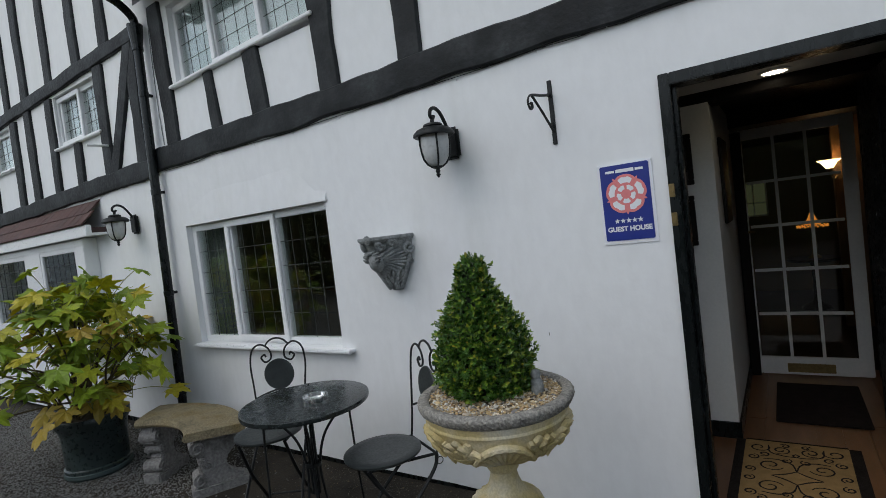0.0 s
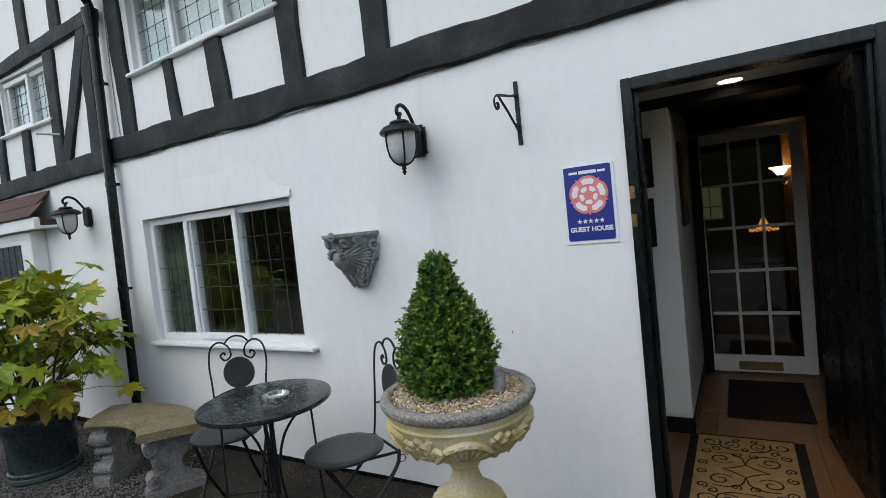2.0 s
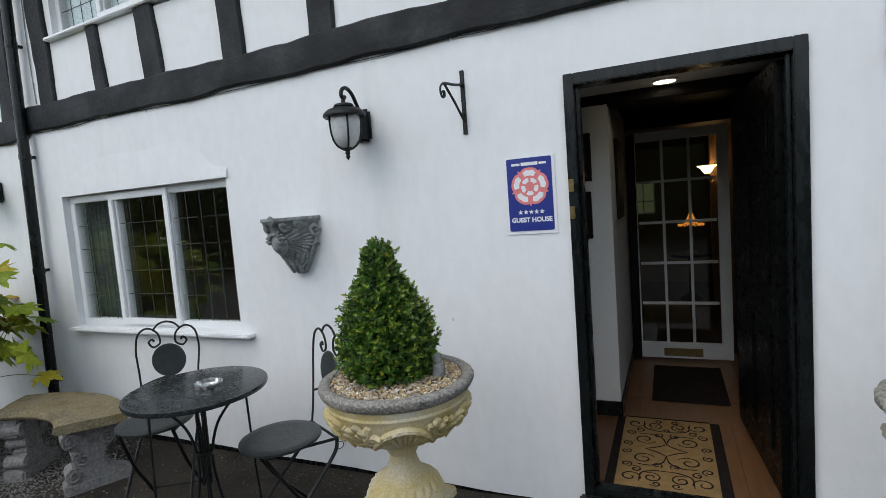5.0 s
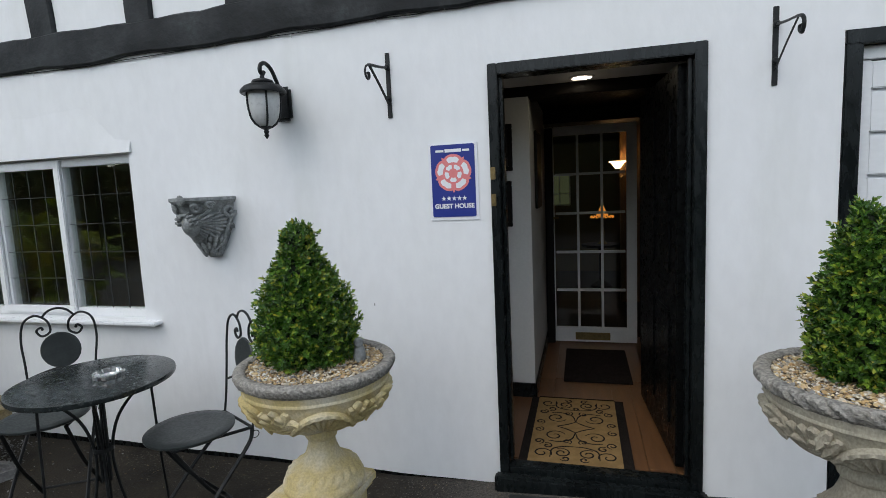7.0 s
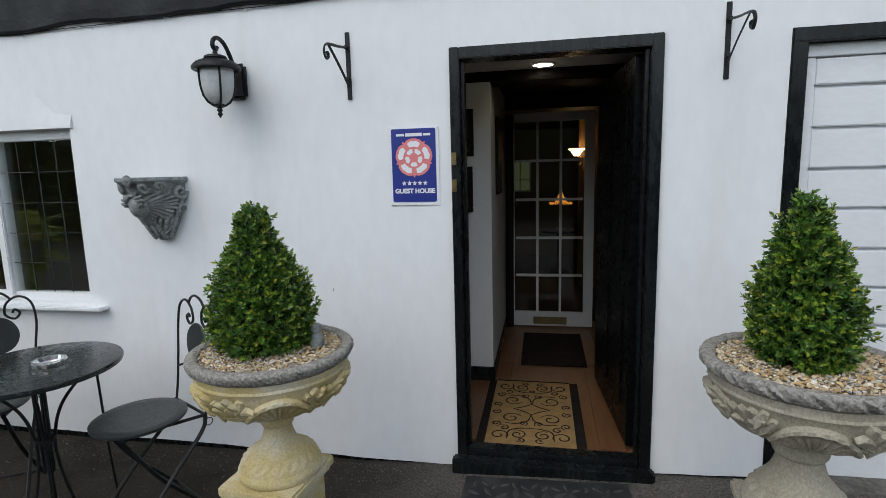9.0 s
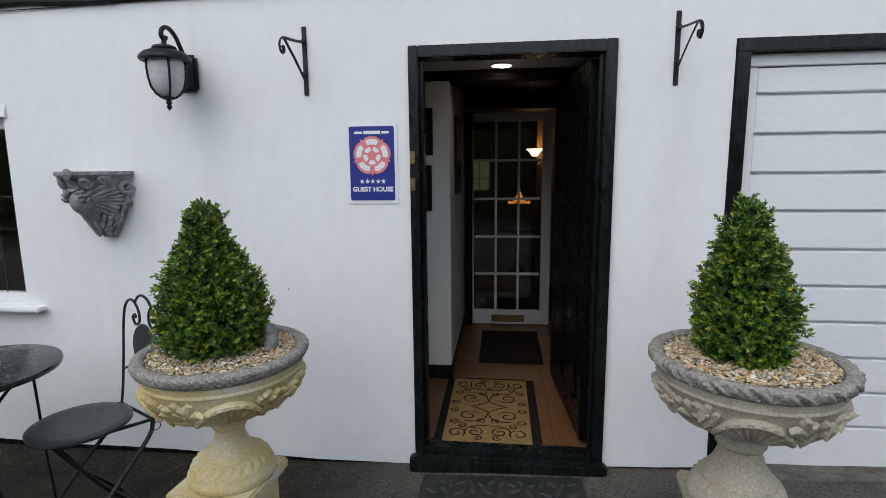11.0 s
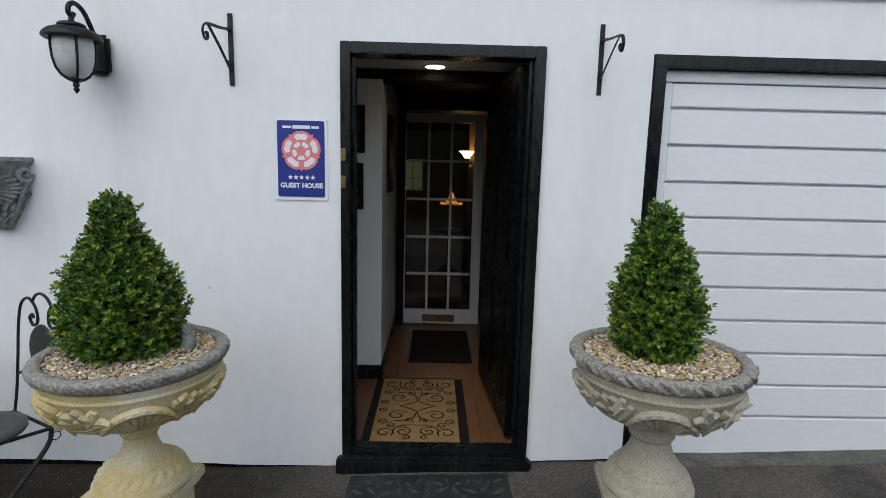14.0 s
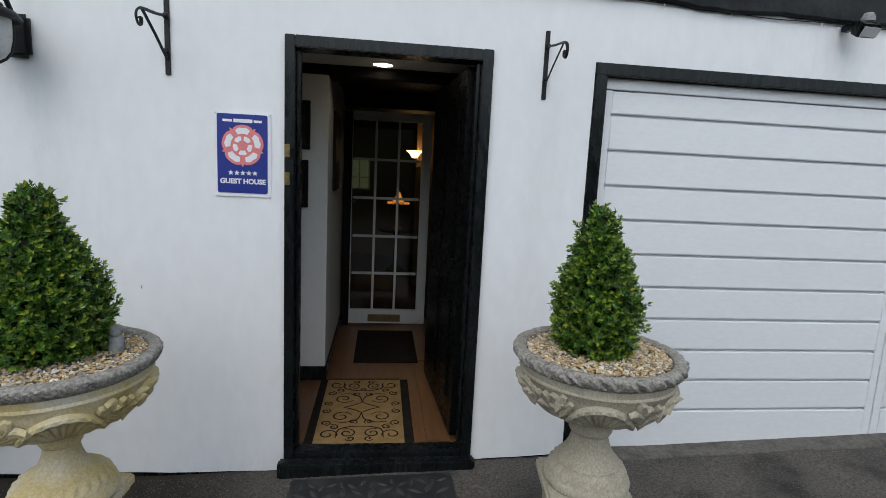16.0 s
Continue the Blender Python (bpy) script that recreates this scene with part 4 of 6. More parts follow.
# rugs and mats
rug = thing("hall_rug", pose(0.378, 0.47, FLOOR), "tan coir rug with black scroll pattern and side borders", "rug")
part("border", boxed(-0.245, 0.245, 0.441, 0.456, 0.001, 0.0105, 0.002), RUG_BLACK, rug, "black end border")
part("rug_field", boxed(-0.245, 0.245, -0.43, 0.44, 0.001, 0.010, 0.002), COIR, rug)
part("border", boxed(-0.292, -0.245, -0.43, 0.44, 0.001, 0.0105, 0.002), RUG_BLACK, rug, "black side border")
part("border", boxed(0.245, 0.298, -0.43, 0.44, 0.001, 0.0105, 0.002), RUG_BLACK, rug, "black side border")


def flat_curve(bm, pts, w=0.0048, z=0.0108):
    """A thin flat ribbon lying on the pile."""
    P = [Vector((p[0], p[1], 0)) for p in pts]
    prev = None
    for i, p in enumerate(P):
        d = (P[min(i + 1, len(P) - 1)] - P[max(i - 1, 0)]).normalized()
        n_ = Vector((-d.y, d.x, 0)) * w * (0.55 + 0.45 * math.sin(math.pi * i / max(1, len(P) - 1)))
        cur = [bm.verts.new(p + n_ + Vector((0, 0, z - 0.002))), bm.verts.new(p + n_ + Vector((0, 0, z))), bm.verts.new(p - n_ + Vector((0, 0, z))), bm.verts.new(p - n_ + Vector((0, 0, z - 0.002)))]
        if prev:
            for j in range(3):
                bm.faces.new((prev[j], prev[j + 1], cur[j + 1], cur[j]))
        prev = cur


def curl(cx, cy, r, a0, turns, n=22):
    return [(cx + r * (1 - 0.8 * i / n) * math.cos(radians(a0) + turns * 2 * math.pi * i / n), cy + r * (1 - 0.8 * i / n) * math.sin(radians(a0) + turns * 2 * math.pi * i / n)) for i in range(n + 1)]


rp = bmesh.new()
for sx in (-1, 1):
    for sy in (-1, 1):
        for cx, cy, r, a0, tn in ((0.115, 0.12, 0.062, 200, 1.3), (0.07, 0.315, 0.05, -60, -1.4), (0.175, 0.33, 0.055, 160, 1.2), (0.2, 0.2, 0.032, 100, 1.3), (0.21, 0.05, 0.03, 250, -1.3), (0.05, 0.375, 0.026, 20, 1.2), (0.15, 0.245, 0.03, 300, -1.2), (0.045, 0.185, 0.028, 120, 1.2)):
            flat_curve(rp, [(sx * x, sy * y + 0.015) for x, y in curl(cx, cy, r, a0, tn)])
        flat_curve(rp, [(sx * p.x, sy * p.y + 0.015) for p in spline([(0.0, 0.07, 0), (0.05, 0.03, 0), (0.11, 0.0, 0)])])
        flat_curve(rp, [(sx * p.x, sy * p.y + 0.015) for p in spline([(0.0, 0.07, 0), (0.02, 0.15, 0), (0.08, 0.19, 0), (0.15, 0.185, 0)])])
        flat_curve(rp, [(sx * p.x, sy * p.y + 0.015) for p in spline([(0.0, 0.24, 0), (0.06, 0.245, 0), (0.12, 0.28, 0), (0.13, 0.37, 0)])])
    flat_curve(rp, [(sx * p.x, p.y) for p in spline([(0.0, 0.255, 0), (0.014, 0.275, 0), (0.0, 0.295, 0)])])
part("scroll_pattern", rp, RUG_BLACK, rug, "black woven scrolls")
dm = thing("doormat", pose(0.528, 1.63, FLOOR), "dark brown doormat before the inner door", "doormat")
part("mat", boxed(-0.245, 0.245, -0.39, 0.39, 0.001, 0.012, 0.004), MAT_DARK, dm)
om = thing("doormat", pose(0.455, -0.36, ground_z(0.45, -0.36) + 0.004, 0, -2.2, -0.5), "black moulded rubber doormat with leaf relief outside", "doormat")
part("mat", boxed(-0.395, 0.395, -0.24, 0.235, 0.0, 0.012, 0.004), RUBBER, om)
rl = bmesh.new()
rnd = random.Random(4)
for row, (yy, cnt) in enumerate(((0.165, 15), (0.10, 11), (0.02, 9), (-0.08, 9), (-0.16, 15))):
    for i in range(cnt):
        cx = -0.34 + 0.68 * i / (cnt - 1)
        L_, W_ = (0.03, 0.012) if row in (0, 4) else (0.042, 0.017)
        an = radians(90 + 60 * math.sin(i * 1.7 + row) + rnd.uniform(-12, 12))
        c_ = Vector((cx, yy + 0.012 * math.sin(i * 2.3), 0.012))
        ca, sa = math.cos(an), math.sin(an)
        ring_ = [rl.verts.new(c_ + Vector((ca * u * L_ - sa * v * W_, sa * u * L_ + ca * v * W_, 0))) for u, v in ((1, 0), (0.45, 0.8), (-0.4, 0.9), (-1, 0), (-0.4, -0.9), (0.45, -0.8))]
        top_ = rl.verts.new(c_ + Vector((0, 0, 0.006)))
        for k in range(6):
            rl.faces.new((ring_[k], ring_[(k + 1) % 6], top_))
part("leaf_relief", rl, RUBBER_WORN, om, "worn raised leaf pattern")


# ---- urns ----
URN_BOWL = [(0.05, 0.244), (0.10, 0.254), (0.165, 0.272), (0.216, 0.302), (0.248, 0.340), (0.268, 0.385), (0.279, 0.425), (0.284, 0.462)]


def bowl_r(z):
    for (r0, z0), (r1, z1) in zip(URN_BOWL, URN_BOWL[1:]):
        if z0 <= z <= z1:
            return r0 + (r1 - r0) * (z - z0) / (z1 - z0)
    return URN_BOWL[-1][0] if z > 0.4 else URN_BOWL[0][0]


def on_bowl(az, z, out):
    """A point standing off the bowl; the wall leans out less towards the rim."""
    k = min(1.0, max(0.0, (z - 0.25) / 0.2))
    r = bowl_r(z) + out * (0.45 + 0.5 * k)
    return Vector((r * math.cos(az), r * math.sin(az), z - out * (0.85 - 0.7 * k)))


def relief_leaf(bm, az, z, length, width, turn, lift, rng):
    """A thick pointed stone leaf with a raised tip, rooted in the bowl."""
    tops, lows = [], []
    for i in range(7):
        t = i / 6
        w = width * (0.45 + 1.3 * t) * (1 - t ** 2.6) + 0.001
        along = length * (t - 0.35)
        top_row, low_row = [], []
        for q in (-1, -0.5, 0, 0.5, 1):
            dx, dz = along * math.cos(turn) - q * w * math.sin(turn), along * math.sin(turn) + q * w * math.cos(turn)
            o = lift * (0.35 + 0.9 * t * t) + 0.008 * (1 - q * q) - (0.004 if q == 0 else 0)
            zz = min(max(z + dz, 0.256), 0.455)
            an = az + dx / max(bowl_r(zz), 0.12)
            top_row.append(bm.verts.new(on_bowl(an, zz, o + 0.004)))
            low_row.append(bm.verts.new(on_bowl(an, zz, max(o - 0.014, -0.006))))
        tops.append(top_row), lows.append(low_row)
    for rows_, flip in ((tops, False), (lows, True)):
        for p, q in zip(rows_, rows_[1:]):
            for j in range(4):
                f = (p[j], p[j + 1], q[j + 1], q[j])
                bm.faces.new(f[::-1] if flip else f)
    for j in (0, 4):
        for i in range(6):
            bm.faces.new((tops[i][j], tops[i + 1][j], lows[i + 1][j], lows[i][j]))
    for i in (0, 6):
        for j in range(4):
            bm.faces.new((tops[i][j], tops[i][j + 1], lows[i][j + 1], lows[i][j]))
    bmesh.ops.recalc_face_normals(bm, faces=bm.faces[:])


def shell_fan(az, h):
    """A fluted fan shell opening upwards, with a thick overhanging lip."""
    sh = bmesh.new()
    NA, NR = 121, 12
    rings = []
    for i in range(NA + 1):
        ph = radians(18 + 144 * i / NA)
        flute = math.cos(22 * (ph - math.pi / 2))
        cur = []
        for j in range(NR + 1):
            t = j / NR
            R_ = 0.014 + 0.104 * t + 0.004 * t * flute
            dx, dz = 0.92 * R_ * math.cos(ph), R_ * math.sin(ph)
            o = 0.010 + 0.004 * t + 0.0062 * min(1, 2.5 * t) * flute * (1 if t < 0.9 else 0.4) + (0.016 * ((t - 0.72) / 0.28) ** 1.5 if t > 0.72 else 0)
            zz = 0.272 + dz
            cur.append(sh.verts.new(on_bowl(az + dx / max(bowl_r(zz), 0.17), zz, o) + Vector((0, 0, h))))
        zz = 0.272 + 0.124 * math.sin(ph)
        for o in (0.026, 0.012, -0.004):
            cur.append(sh.verts.new(on_bowl(az + 0.92 * 0.126 * math.cos(ph) / max(bowl_r(zz), 0.17), zz + 0.004, o) + Vector((0, 0, h))))
        rings.append(cur)
    for p, q in zip(rings, rings[1:]):
        for j in range(len(p) - 1):
            sh.faces.new((p[j], p[j + 1], q[j + 1], q[j]))
    bmesh.ops.recalc_face_normals(sh, faces=sh.faces[:])
    return sh


def urn(name_label, x, y, turn, z_top, body, rim_mat, shell_az, rope, seed, lift, neck):
    gz = ground_z(x, y)
    rng = random.Random(seed)
    u = thing("garden_urn", pose(x, y, gz - 0.004), name_label, "urn", "pair of urns by the door")
    h = z_top - gz + 0.004
    pl = bmesh.new()
    box(pl, -0.175, 0.175, -0.175, 0.175, h - 0.045, h, 0.010)
    box(pl, -0.16, 0.16, -0.16, 0.16, h - 0.065, h - 0.045, 0.006)
    box(pl, -0.14, 0.14, -0.14, 0.14, 0.06, h - 0.065, 0.006)
    box(pl, -0.17, 0.17, -0.17, 0.17, 0.0, 0.06, 0.01)
    bmesh.ops.transform(pl, matrix=pose(-0.008, -0.01, 0, 0, 0, turn) @ Matrix.Diagonal((0.92, 0.92, 1, 1)), verts=pl.verts[:])
    for v in pl.verts:
        v.co += 0.002 * noise.noise_vector(v.co * 20)
    part("plinth", pl, body, u, "square moulded stone plinth")
    foot = [(r * (neck if z > 0.12 else 1 + (neck - 1) * max(0, z - 0.09) / 0.03), h + (0.93 + (lift + 0.025) / 0.252 * min(1, max(0, z - 0.12) / 0.1)) * z) for r, z in ((0.0, 0.0), (0.155, 0.0), (0.160, 0.008), (0.161, 0.022), (0.158, 0.034), (0.153, 0.040), (0.151, 0.046), (0.149, 0.052), (0.146, 0.058), (0.143, 0.064), (0.139, 0.070), (0.134, 0.077), (0.128, 0.084), (0.121, 0.091), (0.113, 0.098), (0.111, 0.0985), (0.102, 0.104), (0.088, 0.114), (0.075, 0.127), (0.065, 0.142), (0.058, 0.158), (0.053, 0.175), (0.0505, 0.186), (0.057, 0.188), (0.0615, 0.194), (0.063, 0.201), (0.0615, 0.208), (0.057, 0.213), (0.0505, 0.215), (0.049, 0.225), (0.053, 0.238), (0.066, 0.248), (0.0, 0.252))]

    def carved(a, r, z):
        t = (z - h) / 0.93
        wear = 0.0022 * noise.noise((3 * math.cos(a), 3 * math.sin(a), 30 * z)) + 0.001 * noise.noise((14 * math.cos(a), 14 * math.sin(a), 70 * z))
        if 0.047 < t < 0.096:
            q = (t - 0.047) / 0.049
            wear += 0.009 * max(0.0, math.sin(math.pi * q)) * (abs(math.sin(11 * a + 2.2 * math.sin(math.pi * q))) - 0.4 + 0.45 * math.cos(22 * a) * math.cos(3 * math.pi * q))
        return wear

    part("foot", lathe(bmesh.new(), foot, 200, wobble=carved), body, u, "round foot with a carved leaf band", smooth=True)
    h += lift - 0.018
    lip_z = h + 0.465

    def shallow(bm):
        for v in bm.verts:
            if v.co.z < lip_z:
                v.co.z = lip_z - 0.885 * (lip_z - v.co.z)
        return bm

    prof = [(r, z + h) for r, z in URN_BOWL] + [(0.275, h + 0.468), (0.25, h + 0.47)]
    prof[-4:-3] = [(0.2775, h + 0.420), (0.282, h + 0.425), (0.2815, h + 0.431), (0.279, h + 0.436)]
    part("bowl", shallow(lathe(bmesh.new(), prof, 72, wobble=lambda a, r, z: 0.0025 * noise.noise((4 * math.cos(a), 4 * math.sin(a), 20 * z)))), body, u, smooth=True)

    def rim_wob(a, r, z):
        rough_ = 0.003 * noise.noise((12 * math.cos(a), 12 * math.sin(a), 40 * z + seed)) + 0.0022 * noise.noise((45 * math.cos(a), 45 * math.sin(a), 90 * z + seed))
        if r < 0.287:
            return 0.4 * rough_
        ph = 17 * a + 60 * (z - h)
        if rope:
            return 0.010 * (abs(math.sin(ph)) ** 0.7 - 0.55) + 0.003 * math.sin(3 * ph + 1) + rough_
        return (0.006 * (abs(math.sin(2.2 * ph)) - 0.5) if z - h < 0.503 else 0.001 * math.sin(60 * a)) + rough_

    rp_ = [(0.268, h + 0.456), (0.279, h + 0.459), (0.284, h + 0.463), (0.286, h + 0.467), (0.289, h + 0.469), (0.295, h + 0.472), (0.299, h + 0.478), (0.302, h + 0.484), (0.304, h + 0.491), (0.305, h + 0.498), (0.304, h + 0.504), (0.300, h + 0.509), (0.293, h + 0.5125), (0.280, h + 0.513), (0.268, h + 0.511), (0.262, h + 0.505), (0.259, h + 0.47), (0.268, h + 0.456)]
    part("rim", lathe(bmesh.new(), rp_, 340, wobble=rim_wob), rim_mat, u, "weathered carved rim", smooth=True)
    for k in range(4):
        az = radians(shell_az + 90 * k)
        part("shell", shallow(shell_fan(az, h)), body, u, "fluted stone shell", smooth=True)
        # gathered cloth below the leaves
        for q in range(4):
            pts = [on_bowl(az + radians(24 + 42 * i / 10), 0.345 - 0.013 * q - (0.028 + 0.006 * q) * math.sin(math.pi * i / 10), 0.004 + 0.006 * math.sin(math.pi * i / 10)) + Vector((0, 0, h)) for i in range(11)]
            part("swag_fold", shallow(tube(bmesh.new(), pts, 0.009, 7)), body, u, smooth=True)
        for i in range(13):
            t = (i + 0.5) / 13
            row = i % 2
            z_ = 0.352 + 0.03 * row + 0.014 * math.cos(2 * math.pi * t) + rng.uniform(-0.006, 0.006)
            tn = math.pi / 2 + (0.5 - t) * 1.5 + rng.uniform(-0.7, 0.7) + (math.pi if rng.random() < 0.25 else 0)
            ga = bmesh.new()
            relief_leaf(ga, az + radians(23 + 44 * t), z_, rng.uniform(0.052, 0.078), rng.uniform(0.014, 0.021), tn, rng.uniform(0.012, 0.026), rng)
            for v in ga.verts:
                v.co.z += h
            part("garland_leaf", shallow(ga), body, u, smooth=True)
    soil = lathe(bmesh.new(), [(0.0, h + 0.503), (0.12, h + 0.503), (0.261, h + 0.494), (0.261, h + 0.46), (0, h + 0.455)], 40)
    part("soil", soil, SOIL_TAN, u)
    verts, faces = [], []
    for i in range(3200):
        r = 0.257 * math.sqrt(rng.uniform(0.05, 1))
        a = rng.uniform(0, 2 * math.pi)
        s = rng.uniform(0.0036, 0.0075) * (1.7 if rng.random() < (0.16 if rope else 0.08) else 1)
        c = Vector((r * math.cos(a), r * math.sin(a), h + 0.503 + rng.uniform(0, 0.008) - 0.006 * (r / 0.25) ** 2))
        rot = Euler((rng.uniform(-0.5, 0.5), rng.uniform(-0.5, 0.5), rng.uniform(0, 6.3))).to_matrix()
        b0 = len(verts)
        for p in ((1, 0.1, 0), (0.3, 0.85, 0.1), (-0.7, 0.6, 0), (-0.9, -0.4, 0.1), (0.1, -0.8, 0), (0.2, 0.1, 0.62), (-0.3, -0.1, 0.6), (0, 0, -0.5)):
            verts.append(c + rot @ (Vector(p) * s * rng.uniform(0.85, 1.15)))
        for f in ((0, 1, 5), (1, 2, 6, 5), (2, 3, 6), (3, 4, 6), (4, 0, 5, 6), (1, 0, 7), (2, 1, 7), (3, 2, 7), (4, 3, 7), (0, 4, 7)):
            faces.append([b0 + k for k in f])
    me = bpy.data.meshes.new("pebbles")
    me.from_pydata(verts, [], faces)
    me.materials.append(PEBBLE)
    pe = new("pebbles", me)
    pe.matrix_world = pose(x, y, gz - 0.004)
    tagged(pe, "tan and white pebbles covering the urn's soil", "pebbles", kind="stuff")
    return gz - 0.004 + h + 0.503


def leaf_quads(verts, faces, base, tip, side, up, curl_):
    """A small folded pointed leaf of four faces."""
    b0 = len(verts)
    mid = base + (tip - base) * 0.5
    verts += [base, mid + side + up * curl_, tip, mid - side + up * curl_, mid - up * curl_ * 0.3]
    faces += [(b0, b0 + 4, b0 + 1), (b0 + 4, b0 + 2, b0 + 1), (b0, b0 + 3, b0 + 4), (b0 + 4, b0 + 3, b0 + 2)]


def topiary(x, y, z0, profile, label, seed, lean=(0, 0), shoots=2300):
    """A clipped box cone: a near-black core for the shade between leaves, and many leafy shoots. profile: (height,
    radius) pairs.
    """
    rng = random.Random(seed)
    profile = [(0.95 * a, b) for a, b in profile]
    t = thing("box_topiary", pose(x, y, z0), label, "bush", "pair of clipped bushes")

    def rad(z):
        for (a, ra), (b, rb) in zip(profile, profile[1:]):
            if a <= z <= b:
                return ra + (rb - ra) * (z - a) / (b - a)
        return 0.01

    H = profile[-1][0]

    def lump(a, z):
        return 1 + 0.13 * noise.noise((1.6 * math.cos(a) + seed, 1.6 * math.sin(a), z * 7)) + 0.08 * noise.noise((4 * math.cos(a), 4 * math.sin(a) + seed, z * 16))

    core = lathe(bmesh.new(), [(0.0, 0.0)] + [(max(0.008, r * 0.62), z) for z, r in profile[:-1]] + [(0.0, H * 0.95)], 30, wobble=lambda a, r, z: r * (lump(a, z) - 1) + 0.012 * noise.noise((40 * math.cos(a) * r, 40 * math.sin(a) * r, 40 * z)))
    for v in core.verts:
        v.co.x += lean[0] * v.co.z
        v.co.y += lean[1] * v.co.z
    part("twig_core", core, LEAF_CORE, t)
    part("stem", tube(bmesh.new(), [(0, 0, -0.03), (0.004, 0, 0.02), (0, 0.004, 0.1)], 0.014, 8), STEM, t)
    area = [rad(H * (i + 0.5) / 60) + 0.01 for i in range(60)]
    old, young = ([], []), ([], [])
    for s in range(shoots):
        i = rng.choices(range(60), area)[0]
        z = H * (i + rng.random()) / 60
        a = rng.uniform(0, 2 * math.pi)
        depth = rng.uniform(0.66, 1.0) ** 0.7
        poke = rng.uniform(0.005, 0.034) if rng.random() < 0.2 else 0
        r = rad(z) * lump(a, z) * depth + poke
        fresh = 0.62 if poke else (0.5 if depth > 0.92 else 0.14)
        c = Vector((r * math.cos(a) + lean[0] * z, r * math.sin(a) + lean[1] * z, z))
        out = Vector((math.cos(a), math.sin(a), rng.uniform(0.2, 1.1) + (1.0 if z > 0.85 * H else 0))).normalized()
        out = (out + 0.35 * Vector((rng.uniform(-1, 1), rng.uniform(-1, 1), rng.uniform(-1, 1)))).normalized()
        u = out.orthogonal().normalized()
        w = out.cross(u)
        k = rng.randint(6, 9)
        for q in range(k):
            ph = 2.4 * q + rng.uniform(-0.3, 0.3)
            along = 0.032 * (q / k) - 0.014
            d = (math.cos(ph) * u + math.sin(ph) * w)
            spread = 1.0 - 0.55 * q / k
            dirn = (d * spread + out * (0.45 + 0.6 * q / k)).normalized()
            ln = rng.uniform(0.014, 0.023)
            b = c + out * along
            nrm = (out - dirn * out.dot(dirn)).normalized()
            sd = dirn.cross(nrm) * ln * rng.uniform(0.24, 0.32)
            leaf_quads(*(young if q > k * 0.45 and rng.random() < fresh else old), b, b + dirn * ln, sd, nrm, ln * 0.12)
    for (verts, faces), leaf_mat, words in ((old, LEAF_BOX, "dense small glossy dark box leaves"), (young, LEAF_TIP, "fresh yellow-green shoot tips")):
        me = bpy.data.meshes.new("leaves")
        me.from_pydata(verts, [], faces)
        me.materials.append(leaf_mat)
        lv = new("leaves", me)
        lv.parent = t
        lv["kind"] = "stuff"
        lv["label"] = words
    return t


top_l = urn("yellowed cast stone urn with shells and garlands on a square plinth", -0.578, -0.800, -5, 0.366, STONE_Y, STONE_RIM, -58, False, 3, 0.014, 1.0)
topiary(-0.612, -0.79, top_l - 0.005, [(0.0, 0.13), (0.05, 0.172), (0.14, 0.182), (0.24, 0.16), (0.33, 0.126), (0.40, 0.096), (0.44, 0.064), (0.48, 0.056), (0.53, 0.046), (0.57, 0.012)], "clipped conical box bush with a knobbly top in an urn", 11, lean=(-0.03, 0.01))
top_r = urn("grey cast stone urn with rope rim on a square plinth", 1.272, -0.785, -8, 0.371, STONE_G, STONE_RIM, -107, True, 5, 0.03, 1.3)
topiary(1.262, -0.775, top_r - 0.005, [(0.0, 0.115), (0.05, 0.135), (0.13, 0.145), (0.22, 0.136), (0.3, 0.115), (0.38, 0.086), (0.45, 0.058), (0.52, 0.032), (0.565, 0.01)], "clipped conical box bush in a grey stone urn", 12, lean=(-0.04, 0.0), shoots=1950)
sq = bmesh.new()
lathe(sq, [(0, 0), (0.022, 0), (0.026, 0.02), (0.022, 0.05), (0.014, 0.062), (0, 0.065)], 16)
lathe(sq, [(0, 0.055), (0.016, 0.062), (0.02, 0.078), (0.014, 0.092), (0, 0.097)], 14, (0.006, -0.004, 0))
tube(sq, spline([(-0.018, 0, 0.01), (-0.036, 0.004, 0.035), (-0.03, 0.004, 0.07)]), 0.012, 8, taper=0.006)
orn = part("stone_ornament", sq, LEADEN, smooth=True)
orn.matrix_world = pose(-0.408, -0.765, top_l - 0.002, 0, 0, -40)
tagged(orn, "small grey stone squirrel ornament on the urn's pebbles", "ornament")

# ---- table and chairs ----
tx, ty = -1.752, -0.752
tz = ground_z(tx, ty)
tab = thing("bistro_table", pose(tx, ty, tz), "round dark metal bistro table with bowed legs", "table")
TH = 0.72 - tz
part("tabletop", lathe(bmesh.new(), [(0, TH - 0.008), (0.322, TH - 0.012), (0.326, TH - 0.024), (0.332, TH - 0.024), (0.336, TH - 0.012), (0.333, TH - 0.002), (0.322, TH), (0.0, TH - 0.001)], 72), TABLE_PAINT, tab, "wet-looking dark round top", smooth=True)
for k in range(4):
    a = radians(45 + 90 * k)
    ca, sa = math.cos(a), math.sin(a)
    pts = spline([(0.25 * ca, 0.25 * sa, TH - 0.02), (0.17 * ca, 0.17 * sa, TH - 0.08), (0.075 * ca, 0.075 * sa, TH - 0.2), (0.035 * ca, 0.035 * sa, TH - 0.35), (0.042 * ca, 0.042 * sa, TH - 0.5), (0.075 * ca, 0.075 * sa, 0.12), (0.12 * ca, 0.12 * sa, 0.0)], 7)
    part("leg", tube(bmesh.new(), pts, 0.007, 8), IRON, tab, smooth=True)
